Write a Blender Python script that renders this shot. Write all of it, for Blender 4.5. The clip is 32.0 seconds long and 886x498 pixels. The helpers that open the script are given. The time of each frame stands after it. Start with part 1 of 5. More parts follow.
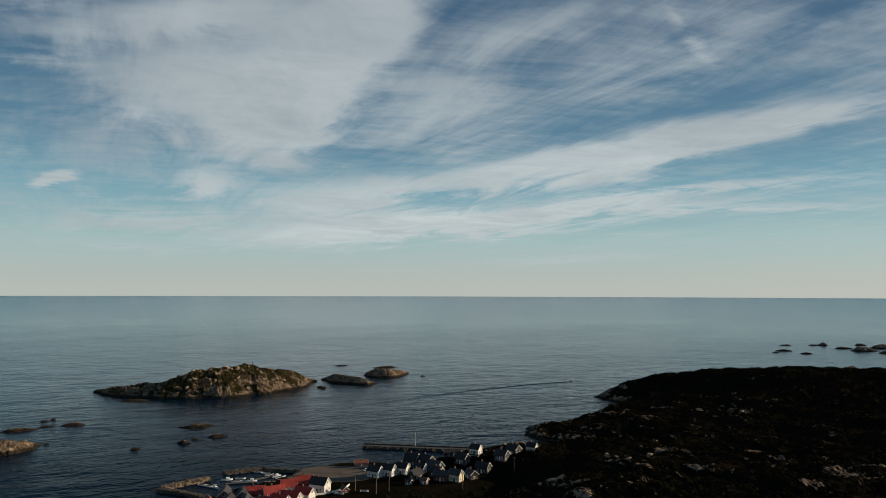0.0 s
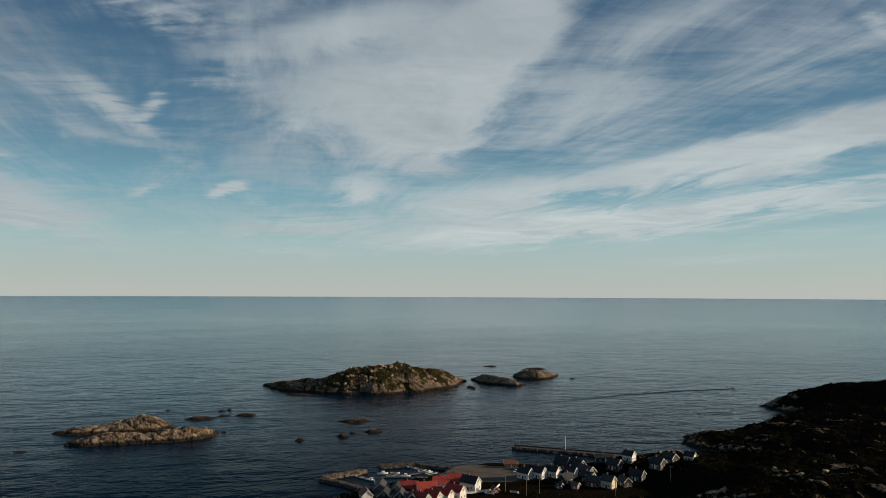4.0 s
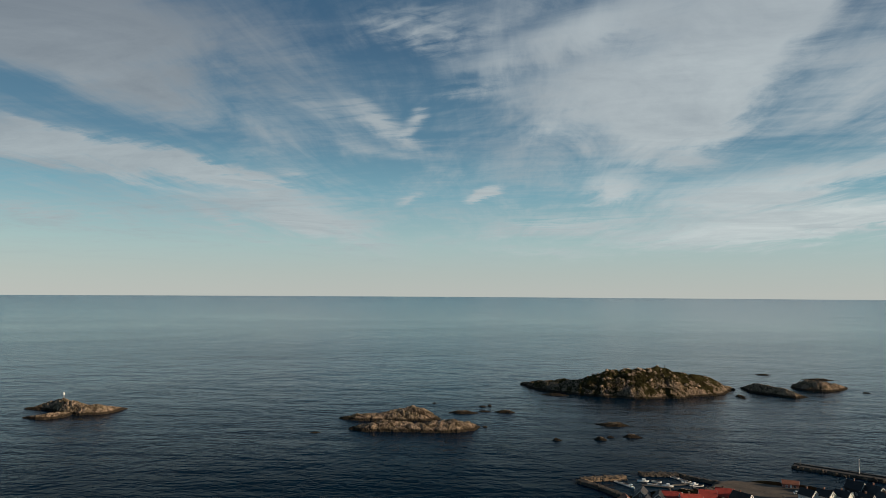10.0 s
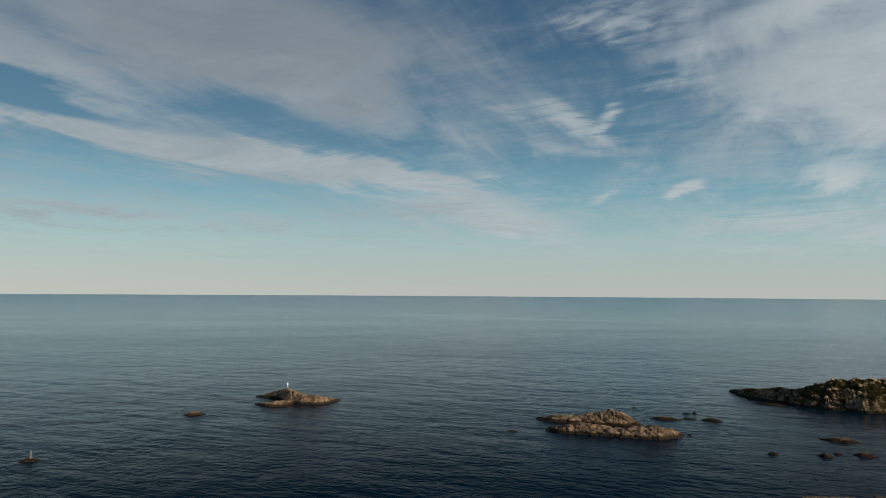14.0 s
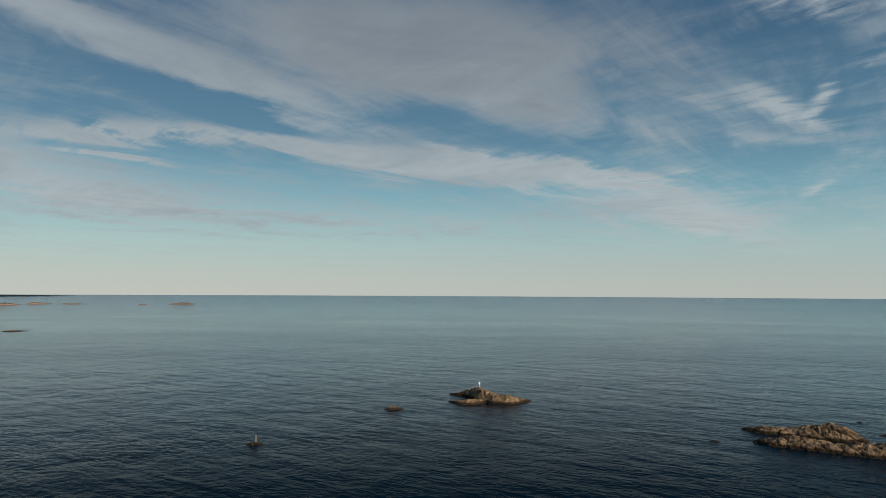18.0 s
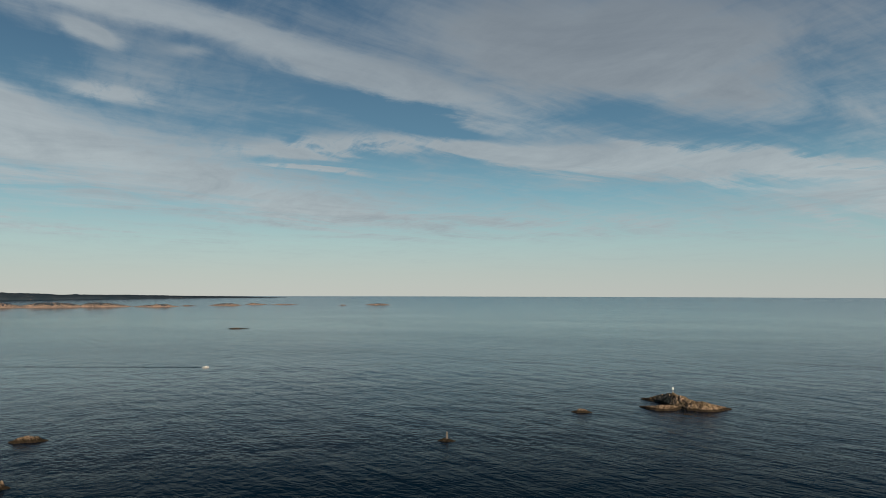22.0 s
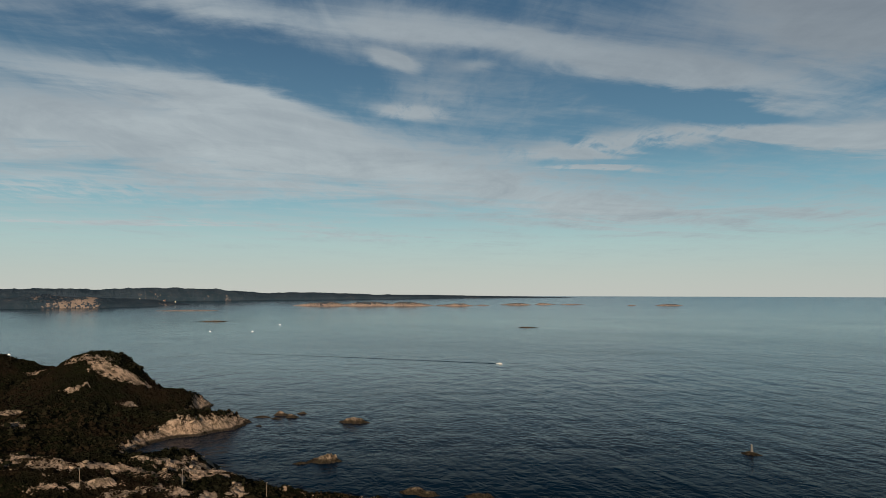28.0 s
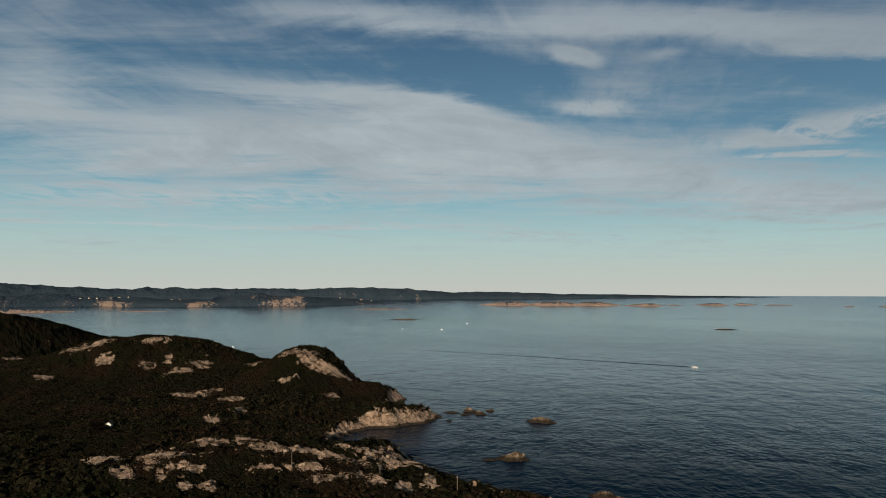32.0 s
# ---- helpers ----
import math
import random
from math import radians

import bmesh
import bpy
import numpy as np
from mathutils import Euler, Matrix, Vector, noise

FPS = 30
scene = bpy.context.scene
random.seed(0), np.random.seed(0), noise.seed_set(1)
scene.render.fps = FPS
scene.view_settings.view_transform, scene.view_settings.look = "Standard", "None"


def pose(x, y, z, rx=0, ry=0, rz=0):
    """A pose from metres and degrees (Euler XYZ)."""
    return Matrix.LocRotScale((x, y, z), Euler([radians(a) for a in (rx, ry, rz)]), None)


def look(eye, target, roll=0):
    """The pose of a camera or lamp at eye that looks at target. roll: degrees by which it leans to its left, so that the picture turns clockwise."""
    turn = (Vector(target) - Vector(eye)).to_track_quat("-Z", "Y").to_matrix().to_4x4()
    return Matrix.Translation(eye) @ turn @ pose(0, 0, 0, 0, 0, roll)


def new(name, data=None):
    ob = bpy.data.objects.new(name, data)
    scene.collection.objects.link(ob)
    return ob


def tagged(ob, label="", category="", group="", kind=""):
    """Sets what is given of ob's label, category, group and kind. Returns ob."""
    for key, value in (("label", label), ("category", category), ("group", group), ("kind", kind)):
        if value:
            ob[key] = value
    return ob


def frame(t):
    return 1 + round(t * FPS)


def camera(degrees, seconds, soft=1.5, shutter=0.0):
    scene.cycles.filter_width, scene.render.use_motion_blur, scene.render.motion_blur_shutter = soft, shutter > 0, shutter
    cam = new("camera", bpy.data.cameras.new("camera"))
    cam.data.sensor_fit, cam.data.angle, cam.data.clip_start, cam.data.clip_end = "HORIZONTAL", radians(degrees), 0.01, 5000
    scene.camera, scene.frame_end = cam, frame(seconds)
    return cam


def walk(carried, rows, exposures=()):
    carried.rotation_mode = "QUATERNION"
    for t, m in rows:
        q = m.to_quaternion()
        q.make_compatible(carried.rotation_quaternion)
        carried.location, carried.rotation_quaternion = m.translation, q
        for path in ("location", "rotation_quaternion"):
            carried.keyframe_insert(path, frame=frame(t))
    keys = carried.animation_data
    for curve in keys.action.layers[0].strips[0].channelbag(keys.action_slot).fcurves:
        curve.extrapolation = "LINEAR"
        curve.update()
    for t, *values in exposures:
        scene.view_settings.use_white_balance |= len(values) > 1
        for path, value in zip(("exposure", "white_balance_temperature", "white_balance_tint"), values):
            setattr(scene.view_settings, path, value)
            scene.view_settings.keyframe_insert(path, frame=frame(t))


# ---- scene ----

# camera: a drone that hovers 100 m above the sea and turns where it is
H = 100.0
cam = camera(64.64, 32.0, soft=0.8)
PATH = [
    (0, 0.00, 3.55, -0.17), (1, 3.03, 3.56, -0.24), (2, 6.29, 3.57, -0.28), (3.5, 10.67, 3.60, -0.25),
    (5, 14.85, 3.61, -0.24), (6, 18.05, 3.62, -0.25), (7, 21.38, 3.63, -0.31), (8, 24.82, 3.64, -0.32),
    (9, 28.55, 3.64, -0.33), (10, 32.56, 3.58, -0.35), (11, 36.54, 3.55, -0.38), (12, 40.53, 3.54, -0.39),
    (13, 44.44, 3.53, -0.36), (14, 48.34, 3.52, -0.37), (15.5, 54.09, 3.53, -0.33), (17, 59.82, 3.52, -0.29),
    (18, 63.66, 3.52, -0.30), (19, 67.38, 3.53, -0.24), (20, 71.11, 3.54, -0.19), (21, 74.85, 3.53, -0.16),
    (22, 78.70, 3.55, -0.13), (23, 82.61, 3.54, -0.16), (24, 86.62, 3.58, -0.15), (25, 90.53, 3.57, -0.10),
    (26.5, 96.18, 3.54, -0.09), (28, 101.84, 3.52, -0.07), (29, 105.62, 3.52, -0.07), (30, 109.37, 3.51, -0.03),
    (31, 113.13, 3.48, -0.00), (32, 116.86, 3.46, -0.05),
]
walk(cam, [(t, pose(0, 0, H, 90 + pitch, roll, yaw)) for t, yaw, pitch, roll in PATH])

# ---- light: a low sun to the side, sky with thin high clouds ----
SUN_AZ, SUN_EL = -80.0, 15.0
scene.view_settings.exposure = 0.0


def heading(az, r=1.0):
    """The plan point at an azimuth (degrees, to the left of the first view) and distance."""
    a = radians(az)
    return -math.sin(a) * r, math.cos(a) * r


sun = new("sun", bpy.data.lights.new("sun", "SUN"))
sun.data.energy, sun.data.angle, sun.data.color = 5.0, radians(0.6), (1.0, 0.80, 0.58)
sx, sy = heading(SUN_AZ, math.cos(radians(SUN_EL)))
sun.matrix_world = look((sx * 400, sy * 400, 400 * math.sin(radians(SUN_EL))), (0, 0, 0))


class Nodes:
    """A short hand for building node trees."""

    def __init__(self, tree):
        self.tree = tree

    def add(self, kind, **settings):
        n = self.tree.nodes.new(kind)
        for key, value in settings.items():
            setattr(n, key, value)
        return n

    def put(self, socket, value):
        if isinstance(value, bpy.types.NodeSocket):
            self.tree.links.new(value, socket)
        elif value is not None:
            socket.default_value = value

    def math(self, op, a, b=None, c=None, clamp=False):
        n = self.add("ShaderNodeMath", operation=op, use_clamp=clamp)
        for s, v in zip(n.inputs, (a, b, c)):
            self.put(s, v)
        return n.outputs[0]

    def vmath(self, op, a, b=None):
        n = self.add("ShaderNodeVectorMath", operation=op)
        self.put(n.inputs[0], a)
        self.put(n.inputs[1], b)
        return n.outputs["Value"] if op in ("LENGTH", "DOT_PRODUCT") else n.outputs[0]

    def ramp(self, v, lo, hi, to_lo=0.0, to_hi=1.0, smooth=True):
        n = self.add("ShaderNodeMapRange", interpolation_type="SMOOTHSTEP" if smooth else "LINEAR")
        for s, x in zip(n.inputs, (v, lo, hi, to_lo, to_hi)):
            self.put(s, x)
        return n.outputs[0]

    def mix(self, f, a, b, blend="MIX"):
        n = self.add("ShaderNodeMix", data_type="RGBA", blend_type=blend)
        self.put(n.inputs[0], f)
        self.put(n.inputs[6], a if isinstance(a, bpy.types.NodeSocket) else (*a, 1))
        self.put(n.inputs[7], b if isinstance(b, bpy.types.NodeSocket) else (*b, 1))
        return n.outputs[2]

    def noise(self, vec, scale, detail=4.0, rough=0.55, warp=0.0, kind="FBM"):
        n = self.add("ShaderNodeTexNoise", noise_type=kind)
        self.put(n.inputs["Vector"], vec)
        for k, v in (("Scale", scale), ("Detail", detail), ("Roughness", rough), ("Distortion", warp)):
            n.inputs[k].default_value = v
        return n.outputs[0]

    def mapping(self, vec, loc=(0, 0, 0), rot=0.0, scale=(1, 1, 1), kind="POINT"):
        n = self.add("ShaderNodeMapping", vector_type=kind)
        self.put(n.inputs[0], vec)
        n.inputs["Location"].default_value = loc
        n.inputs["Rotation"].default_value = (0, 0, radians(rot))
        n.inputs["Scale"].default_value = scale
        return n.outputs[0]

    def curve(self, v, stops):
        n = self.add("ShaderNodeValToRGB")
        e = n.color_ramp.elements
        while len(e) < len(stops):
            e.new(0.5)
        for el, (pos, col) in zip(e, stops):
            el.position, el.color = pos, (*col, 1)
        self.put(n.inputs[0], v)
        return n.outputs[0]


def build_sky():
    world = bpy.data.worlds.new("sky")
    scene.world = world
    world.use_nodes = True
    world.node_tree.nodes.clear()
    k = Nodes(world.node_tree)
    way = k.add("ShaderNodeTexCoord").outputs["Generated"]
    sep = k.add("ShaderNodeSeparateXYZ")
    k.put(sep.inputs[0], way)
    x, y, z = sep.outputs
    sky = k.add("ShaderNodeTexSky", sky_type="NISHITA", sun_disc=False, sun_elevation=radians(SUN_EL),
                sun_rotation=radians(-SUN_AZ), altitude=0.0, air_density=1.0, dust_density=1.2, ozone_density=1.6)
    az = k.math("MULTIPLY", k.math("ARCTAN2", k.math("MULTIPLY", x, -1.0), y), 180 / math.pi)
    el = k.math("MULTIPLY", k.math("ARCSINE", z), 180 / math.pi)
    # a flat cloud layer seen in perspective gives the grain of the clouds
    lift = k.math("ADD", k.math("MAXIMUM", z, 0.0), 0.045)
    plane = k.add("ShaderNodeCombineXYZ")
    k.put(plane.inputs[0], k.math("DIVIDE", x, lift))
    k.put(plane.inputs[1], k.math("DIVIDE", y, lift))
    flat = plane.outputs[0]
    fibre = k.noise(k.mapping(flat, rot=CLOUD_RUN, scale=(1.9, 0.7, 1), kind="TEXTURE"), 1.3, 10, 0.62, 0.9)
    lumps = k.noise(flat, 0.9, 11, 0.68, 0.8)
    ripple = k.noise(k.mapping(flat, rot=CLOUD_RUN + 75, scale=(0.9, 0.3, 1), kind="TEXTURE"), 2.2, 6, 0.6, 0.6)
    wisp = k.noise(k.mapping(flat, rot=CLOUD_RUN, scale=(2.2, 0.2, 1), kind="TEXTURE"), 1.6, 9, 0.62, 1.0)
    # the places of the larger cloud banks: azimuth, height, half length, half width (degrees), tilt, weight
    ways = []
    for sway, lift_by in ((7.5, 4.2), (5.0, 2.0)):
        ways.append((k.math("ADD", az, k.math("MULTIPLY", k.math("SUBTRACT", lumps, 0.5), sway)),
                     k.math("ADD", el, k.math("MULTIPLY", k.math("SUBTRACT", fibre, 0.5), lift_by))))

    def place(way, so_far=0.0):
        n = k.add("ShaderNodeCombineXYZ")
        for socket, value in zip(n.inputs, (*way, so_far)):
            k.put(socket, value)
        return n.outputs[0]

    # the sum so far rides in z, where it counts for nothing, so that the banks are worked out one after another
    total = 0.0
    for a, e, ln, wd, tilt, weight in sorted(CLOUDS, key=lambda c: c[3]):
        small = wd < 1.0
        p = k.mapping(place(ways[1 if small else 0], total), (a, e, 0), tilt, (ln, wd, 1e7), "TEXTURE")
        v = k.ramp(k.vmath("LENGTH", p), 1.7 if small else 1.45, 0.0 if small else 0.1, 0.0, weight)
        total = k.math("ADD", total, v)
        if small:
            thin = total
    # the thin clouds are frayed
    total = k.math("SUBTRACT", total, k.math("MULTIPLY", thin, k.ramp(k.math("ADD", k.math("MULTIPLY", lumps, 0.6), k.math("MULTIPLY", ripple, 0.4)), 0.38, 0.54, 0.8, 0.0)))
    pos = place(ways[0])
    grain = k.math("ADD", k.math("MULTIPLY", k.math("SUBTRACT", fibre, 0.5), 1.35), k.math("MULTIPLY", k.math("SUBTRACT", lumps, 0.5), 1.4))
    grain = k.math("ADD", grain, k.math("MULTIPLY", k.math("SUBTRACT", ripple, 0.5), 0.6))
    grain = k.math("ADD", grain, k.math("MULTIPLY", k.math("SUBTRACT", wisp, 0.5), 0.4))
    # a patch of small rippled cells
    cells = k.noise(k.mapping(flat, rot=CLOUD_RUN + 60, scale=(0.13, 0.07, 1), kind="TEXTURE"), 1.0, 3, 0.55, 0.5)
    there = k.ramp(k.vmath("LENGTH", k.mapping(pos, (34.5, 21, 0), 0, (6.5, 2.6, 1), "TEXTURE")), 1.15, 0.3)
    grain = k.math("ADD", grain, k.math("MULTIPLY", k.math("MULTIPLY", k.math("SUBTRACT", cells, 0.5), 1.6), there))
    veil = k.math("ADD", k.math("MULTIPLY", total, 1.15), 0.17)
    dens = k.ramp(k.math("ADD", veil, k.math("MULTIPLY", grain, k.ramp(el, 0.5, 7.0, 0.3, 1.0))), -0.10, 1.06)
    dens = k.math("MULTIPLY", k.math("MULTIPLY", dens, k.ramp(el, 0.2, 5.0)), k.ramp(el, 25.0, 38.0, 1.0, 0.2))
    # clouds are brightest where they are thin and near the sun, greyer where thick and high
    shade = k.ramp(k.math("ADD", lumps, k.math("MULTIPLY", ripple, 0.25)), 0.35, 0.95)
    cloud = k.mix(shade, (6.1, 6.65, 6.6), (4.15, 4.65, 4.85))
    cloud = k.mix(k.ramp(el, 3.0, 22.0), cloud, k.mix(1.0, cloud, (0.80, 0.82, 0.86), "MULTIPLY"))
    cloud = k.mix(k.math("MULTIPLY", k.ramp(az, -5.0, 75.0), k.ramp(az, 85.0, 122.0, 1.0, 0.55)), cloud, k.mix(1.0, cloud, (0.72, 0.74, 0.77), "MULTIPLY"))
    # one thick grey bank lies in the shade of the others
    thick = k.ramp(k.vmath("LENGTH", k.mapping(pos, (62, 20, 0), 4, (24, 7, 1), "TEXTURE")), 1.15, 0.45)
    cloud = k.mix(k.math("MULTIPLY", thick, 0.9), cloud, k.mix(1.0, cloud, (0.76, 0.76, 0.78), "MULTIPLY"))
    air = k.curve(k.ramp(el, 0.0, 40.0, smooth=False), SKY_AIR)
    air = k.mix(1.0, air, (10.0, 10.0, 10.0), "MULTIPLY")
    # the air is paler low down, away from the sun
    air = k.mix(k.math("MULTIPLY", k.ramp(az, 35.0, 100.0), k.ramp(el, 6.0, 14.0, 1.0, 0.0)), air, k.mix(1.0, air, (1.11, 1.09, 1.07), "MULTIPLY"))
    base = k.mix(0.9, sky.outputs[0], air)
    both = k.mix(k.math("MULTIPLY", dens, 0.9), base, cloud)
    bg = k.add("ShaderNodeBackground")
    k.put(bg.inputs[0], both)
    bg.inputs[1].default_value = 0.1
    out = k.add("ShaderNodeOutputWorld")
    k.put(out.inputs[0], bg.outputs[0])


CLOUD_RUN = 118.0  # the fibres run towards the horizon at azimuth 28
SKY_AIR = [
    (0.0, (0.50, 0.53, 0.50)), (0.04, (0.44, 0.51, 0.49)), (0.10, (0.35, 0.50, 0.505)), (0.20, (0.175, 0.36, 0.44)),
    (0.30, (0.095, 0.215, 0.310)), (0.50, (0.048, 0.118, 0.203)), (1.0, (0.018, 0.062, 0.122)),
]
CLOUDS = [(-18, 19.5, 11, 4, -6, 0.3), (62, 19, 14, 3, 6, 0.2)]
CLOUDS += [
    (9.8, 17.5, 11.5, 3.8, -42, 1.1), (18.3, 16.2, 8.8, 3.6, -4, 0.75), (23.6, 20.2, 8.5, 1.56, -16, 0.45), (13.6, 21.5, 9.2, 2.26, -4, 0.5), (0.9, 15.0, 7.5, 3.99, 0, 0.38), (-7.0, 20.8, 6.8, 1.89, -6, 0.3), (-13.5, 10.8, 18.8, 1.5, -8, 1.0), (9.7, 7.9, 8.3, 1.37, -5, 0.5), (-4.6, 6.1, 16.0, 1.19, -5, 0.9), (-13.5, 7.4, 3.9, 0.79, -1, 0.5), (7.0, 5.4, 12.0, 1.66, -1, 0.5), (-23.6, 8.1, 6.7, 0.33, -3, 0.5), (-23.5, 6.4, 6.7, 0.29, 1, 0.5), (19.1, 8.3, 2.6, 1.1, -3, 0.5),
]
CLOUDS += [
    (23.3, 5.5, 5.3, 0.78, -2, 0.45), (24.4, 3.3, 4.4, 0.39, 4, 0.5), (13.3, 4.0, 7.2, 0.82, -1, 0.45), (29.4, 8.1, 1.2, 0.48, -26, 0.8), (-9.1, 2.6, 7.1, 0.32, -3, 0.5), (2.3, 1.3, 13.9, 0.55, 0, 0.25), (-19.9, 19.2, 2.3, 0.46, 53, 0.35), (-13.6, 16.6, 6.9, 2.12, -4, 0.12), (-26.6, 12.6, 4.2, 1.19, -7, 0.4),
]
CLOUDS += [
    (35.0, 21.0, 7.0, 1.88, -2, 0.3), (37.9, 13.8, 3.6, 0.77, 32, 0.75), (34.7, 14.0, 1.6, 0.59, -50, 0.75), (30.2, 16.4, 2.3, 0.79, -8, 0.42), (29.2, 8.1, 1.3, 0.41, -20, 0.85), (35.3, 7.7, 1.2, 0.41, -26, 0.5), (44.7, 9.6, 1.9, 0.4, 2, 0.4), (42.6, 15.0, 3.0, 0.79, 16, 0.3), (36.7, 11.1, 5.0, 0.41, 13, 0.25), (54.4, 9.8, 7.5, 0.83, 10, 1.0), (59.7, 11.0, 1.1, 0.24, 10, 0.8), (45.5, 6.8, 8.1, 2.03, 10, 0.6), (50.0, 5.5, 3.7, 0.38, 24, 0.4), (40.6, 4.4, 5.8, 1.54, 19, 0.35),
]
CLOUDS += [
    (48.2, 13.7, 8.2, 1.92, 10, 0.25), (49.2, 19.4, 6.6, 2.45, 3, 0.3),
]
CLOUDS += [
    (82.8, 16.6, 13.6, 1.5, 14, 0.85), (68.5, 19.5, 15.6, 4.68, 4, 0.75), (56.8, 15.8, 5.6, 2.65, 10, 0.3), (66.6, 10.6, 15.6, 1.22, 6, 1.0), (76.0, 11.5, 5.1, 0.7, 9, 0.5), (49.9, 8.8, 4.1, 0.59, 4, 0.5), (60.3, 15.8, 0.8, 0.53, 0, 0.6), (87.3, 11.8, 7.0, 0.89, -2, 0.5), (89.4, 9.7, 3.9, 0.16, 3, 0.8), (89.3, 6.6, 5.6, 1.13, 8, 0.35), (75.0, 5.8, 13.0, 0.98, 1, 0.3), (80.3, 13.8, 5.7, 1.11, 14, -0.6), (62.8, 5.4, 12.0, 0.92, 0, 0.25), (63.8, 11.7, 2.8, 0.32, 11, 0.4),
]
CLOUDS += [
    (99.2, 20.4, 11.8, 1.62, 11, 0.55), (106.4, 18.7, 1.9, 0.6, 15, 0.45), (118.0, 14.3, 8.0, 1.61, 12, 0.7), (110.0, 10.5, 19.0, 2.68, 3, 0.75), (112.3, 17.9, 8.8, 1.49, 8, -0.45), (83.7, 14.3, 7.9, 0.97, 15, -0.4), (104.5, 14.8, 2.9, 0.52, 4, 0.5), (85.1, 11.8, 7.0, 0.81, -2, 0.4), (88.9, 9.6, 3.5, 0.18, 5, 0.9), (92.1, 7.3, 14.9, 2.12, 4, 0.5), (99.6, 18.1, 1.6, 0.39, -3, 0.4), (107.8, 4.5, 11.0, 0.26, 3, 0.4),
]
CLOUDS += [
    (124.6, 21.6, 10.2, 1.09, 3, 0.4), (111.4, 21.3, 15.0, 1.08, 5, 0.45), (106.4, 18.7, 2.1, 0.5, 17, 0.55), (104.1, 16.3, 4.0, 0.94, 8, 0.3), (123.6, 15.0, 13.8, 1.15, 6, 0.7), (130.8, 11.6, 22.9, 3.08, -1, 0.75), (141.2, 9.5, 5.5, 0.99, -15, 0.35), (135.0, 7.2, 21.9, 0.96, -2, 0.5), (134.1, 5.1, 22.0, 0.22, -1, 0.8), (144.0, 3.6, 2.6, 0.16, -2, 0.4), (104.6, 14.6, 2.5, 0.52, 3, 0.45), (90.2, 11.2, 6.7, 0.57, -3, 0.5), (147.6, 14.4, 4.6, 2.3, -8, 0.4), (148.7, 17.6, 4.1, 1.48, -10, 0.2),
]
build_sky()

# ---- materials ----


def material(name):
    m = bpy.data.materials.new(name)
    m.use_nodes = True
    k = Nodes(m.node_tree)
    b = m.node_tree.nodes["Principled BSDF"]
    return m, k, b


def bump(k, b, height, strength, distance):
    n = k.add("ShaderNodeBump")
    n.inputs["Strength"].default_value, n.inputs["Distance"].default_value = strength, distance
    k.put(n.inputs["Height"], height)
    k.put(b.inputs["Normal"], n.outputs[0])


def position(k):
    return k.add("ShaderNodeNewGeometry").outputs["Position"]


def paint(name, colour, rough=0.6, metal=0.0, scale=0.6, spread=0.18, grain=0.0):
    """A painted or weathered surface with stains at two scales."""
    m, k, b = material(name)
    p = position(k)
    a = k.noise(p, scale, 4, 0.6)
    f = k.noise(p, scale * 9, 3, 0.6)
    v = k.math("ADD", k.math("MULTIPLY", a, 0.65), k.math("MULTIPLY", f, 0.35))
    lo, hi = [c * (1 - spread) for c in colour], [min(1.0, c * (1 + spread)) for c in colour]
    k.put(b.inputs["Base Color"], k.mix(k.ramp(v, 0.3, 0.7), lo, hi))
    b.inputs["Roughness"].default_value, b.inputs["Metallic"].default_value = rough, metal
    if grain:
        bump(k, b, f, 0.5, grain)
    return m


def rock_colour(k, p, lichen=0.0):
    """Pale pinkish gneiss in broken slabs, with cracks and lichen."""
    warp = k.add("ShaderNodeVectorMath", operation="MULTIPLY_ADD")
    wn = k.add("ShaderNodeTexNoise")
    k.put(wn.inputs["Vector"], p)
    wn.inputs["Scale"].default_value, wn.inputs["Detail"].default_value = 0.22, 4
    k.put(warp.inputs[0], wn.outputs[1])
    warp.inputs[1].default_value = (12, 12, 9)
    k.put(warp.inputs[2], p)
    q = warp.outputs[0]
    big = k.noise(p, 0.05, 4, 0.55)
    mid = k.noise(p, 0.30, 6, 0.66, 0.6)
    fine = k.noise(p, 1.6, 4, 0.65)
    slabs = []
    for size, rot in ((5.5, 118), (2.0, 145)):
        v = k.add("ShaderNodeTexVoronoi", feature="DISTANCE_TO_EDGE")
        k.put(v.inputs["Vector"], k.mapping(q, rot=rot, scale=(size * 1.8, size * 0.7, size * 0.8), kind="TEXTURE"))
        v.inputs["Scale"].default_value = 1.0
        slabs.append(v.outputs["Distance"])
    streak = k.noise(k.mapping(q, rot=128, scale=(9.0, 1.5, 0.9), kind="TEXTURE"), 1.0, 5, 0.65, 0.4)
    lines = k.math("ADD", k.ramp(slabs[0], 0.0, 0.10, 0.0, 0.5), k.math("ADD", k.ramp(slabs[1], 0.0, 0.07, 0.0, 0.2), k.ramp(streak, 0.34, 0.5, 0.0, 0.3)))
    c = k.mix(k.ramp(big, 0.35, 0.65), (0.56, 0.40, 0.30), (0.46, 0.35, 0.27))
    c = k.mix(k.ramp(mid, 0.44, 0.62, 0.0, 0.88), c, (0.11, 0.078, 0.054))
    c = k.mix(k.ramp(fine, 0.5, 0.75, 0.0, 0.55), c, (0.54, 0.42, 0.315))
    c = k.mix(k.math("MULTIPLY", k.ramp(lines, 0.2, 0.75, 0.9, 0.0), k.ramp(big, 0.35, 0.62, 0.55, 1.0)), c, (0.055, 0.042, 0.03))
    if lichen:
        c = k.mix(k.ramp(k.noise(p, 0.09, 5, 0.65, 0.8), 0.40, 0.58, 0.15, lichen), c, (0.175, 0.145, 0.068))
    return c, mid, fine, lines, streak


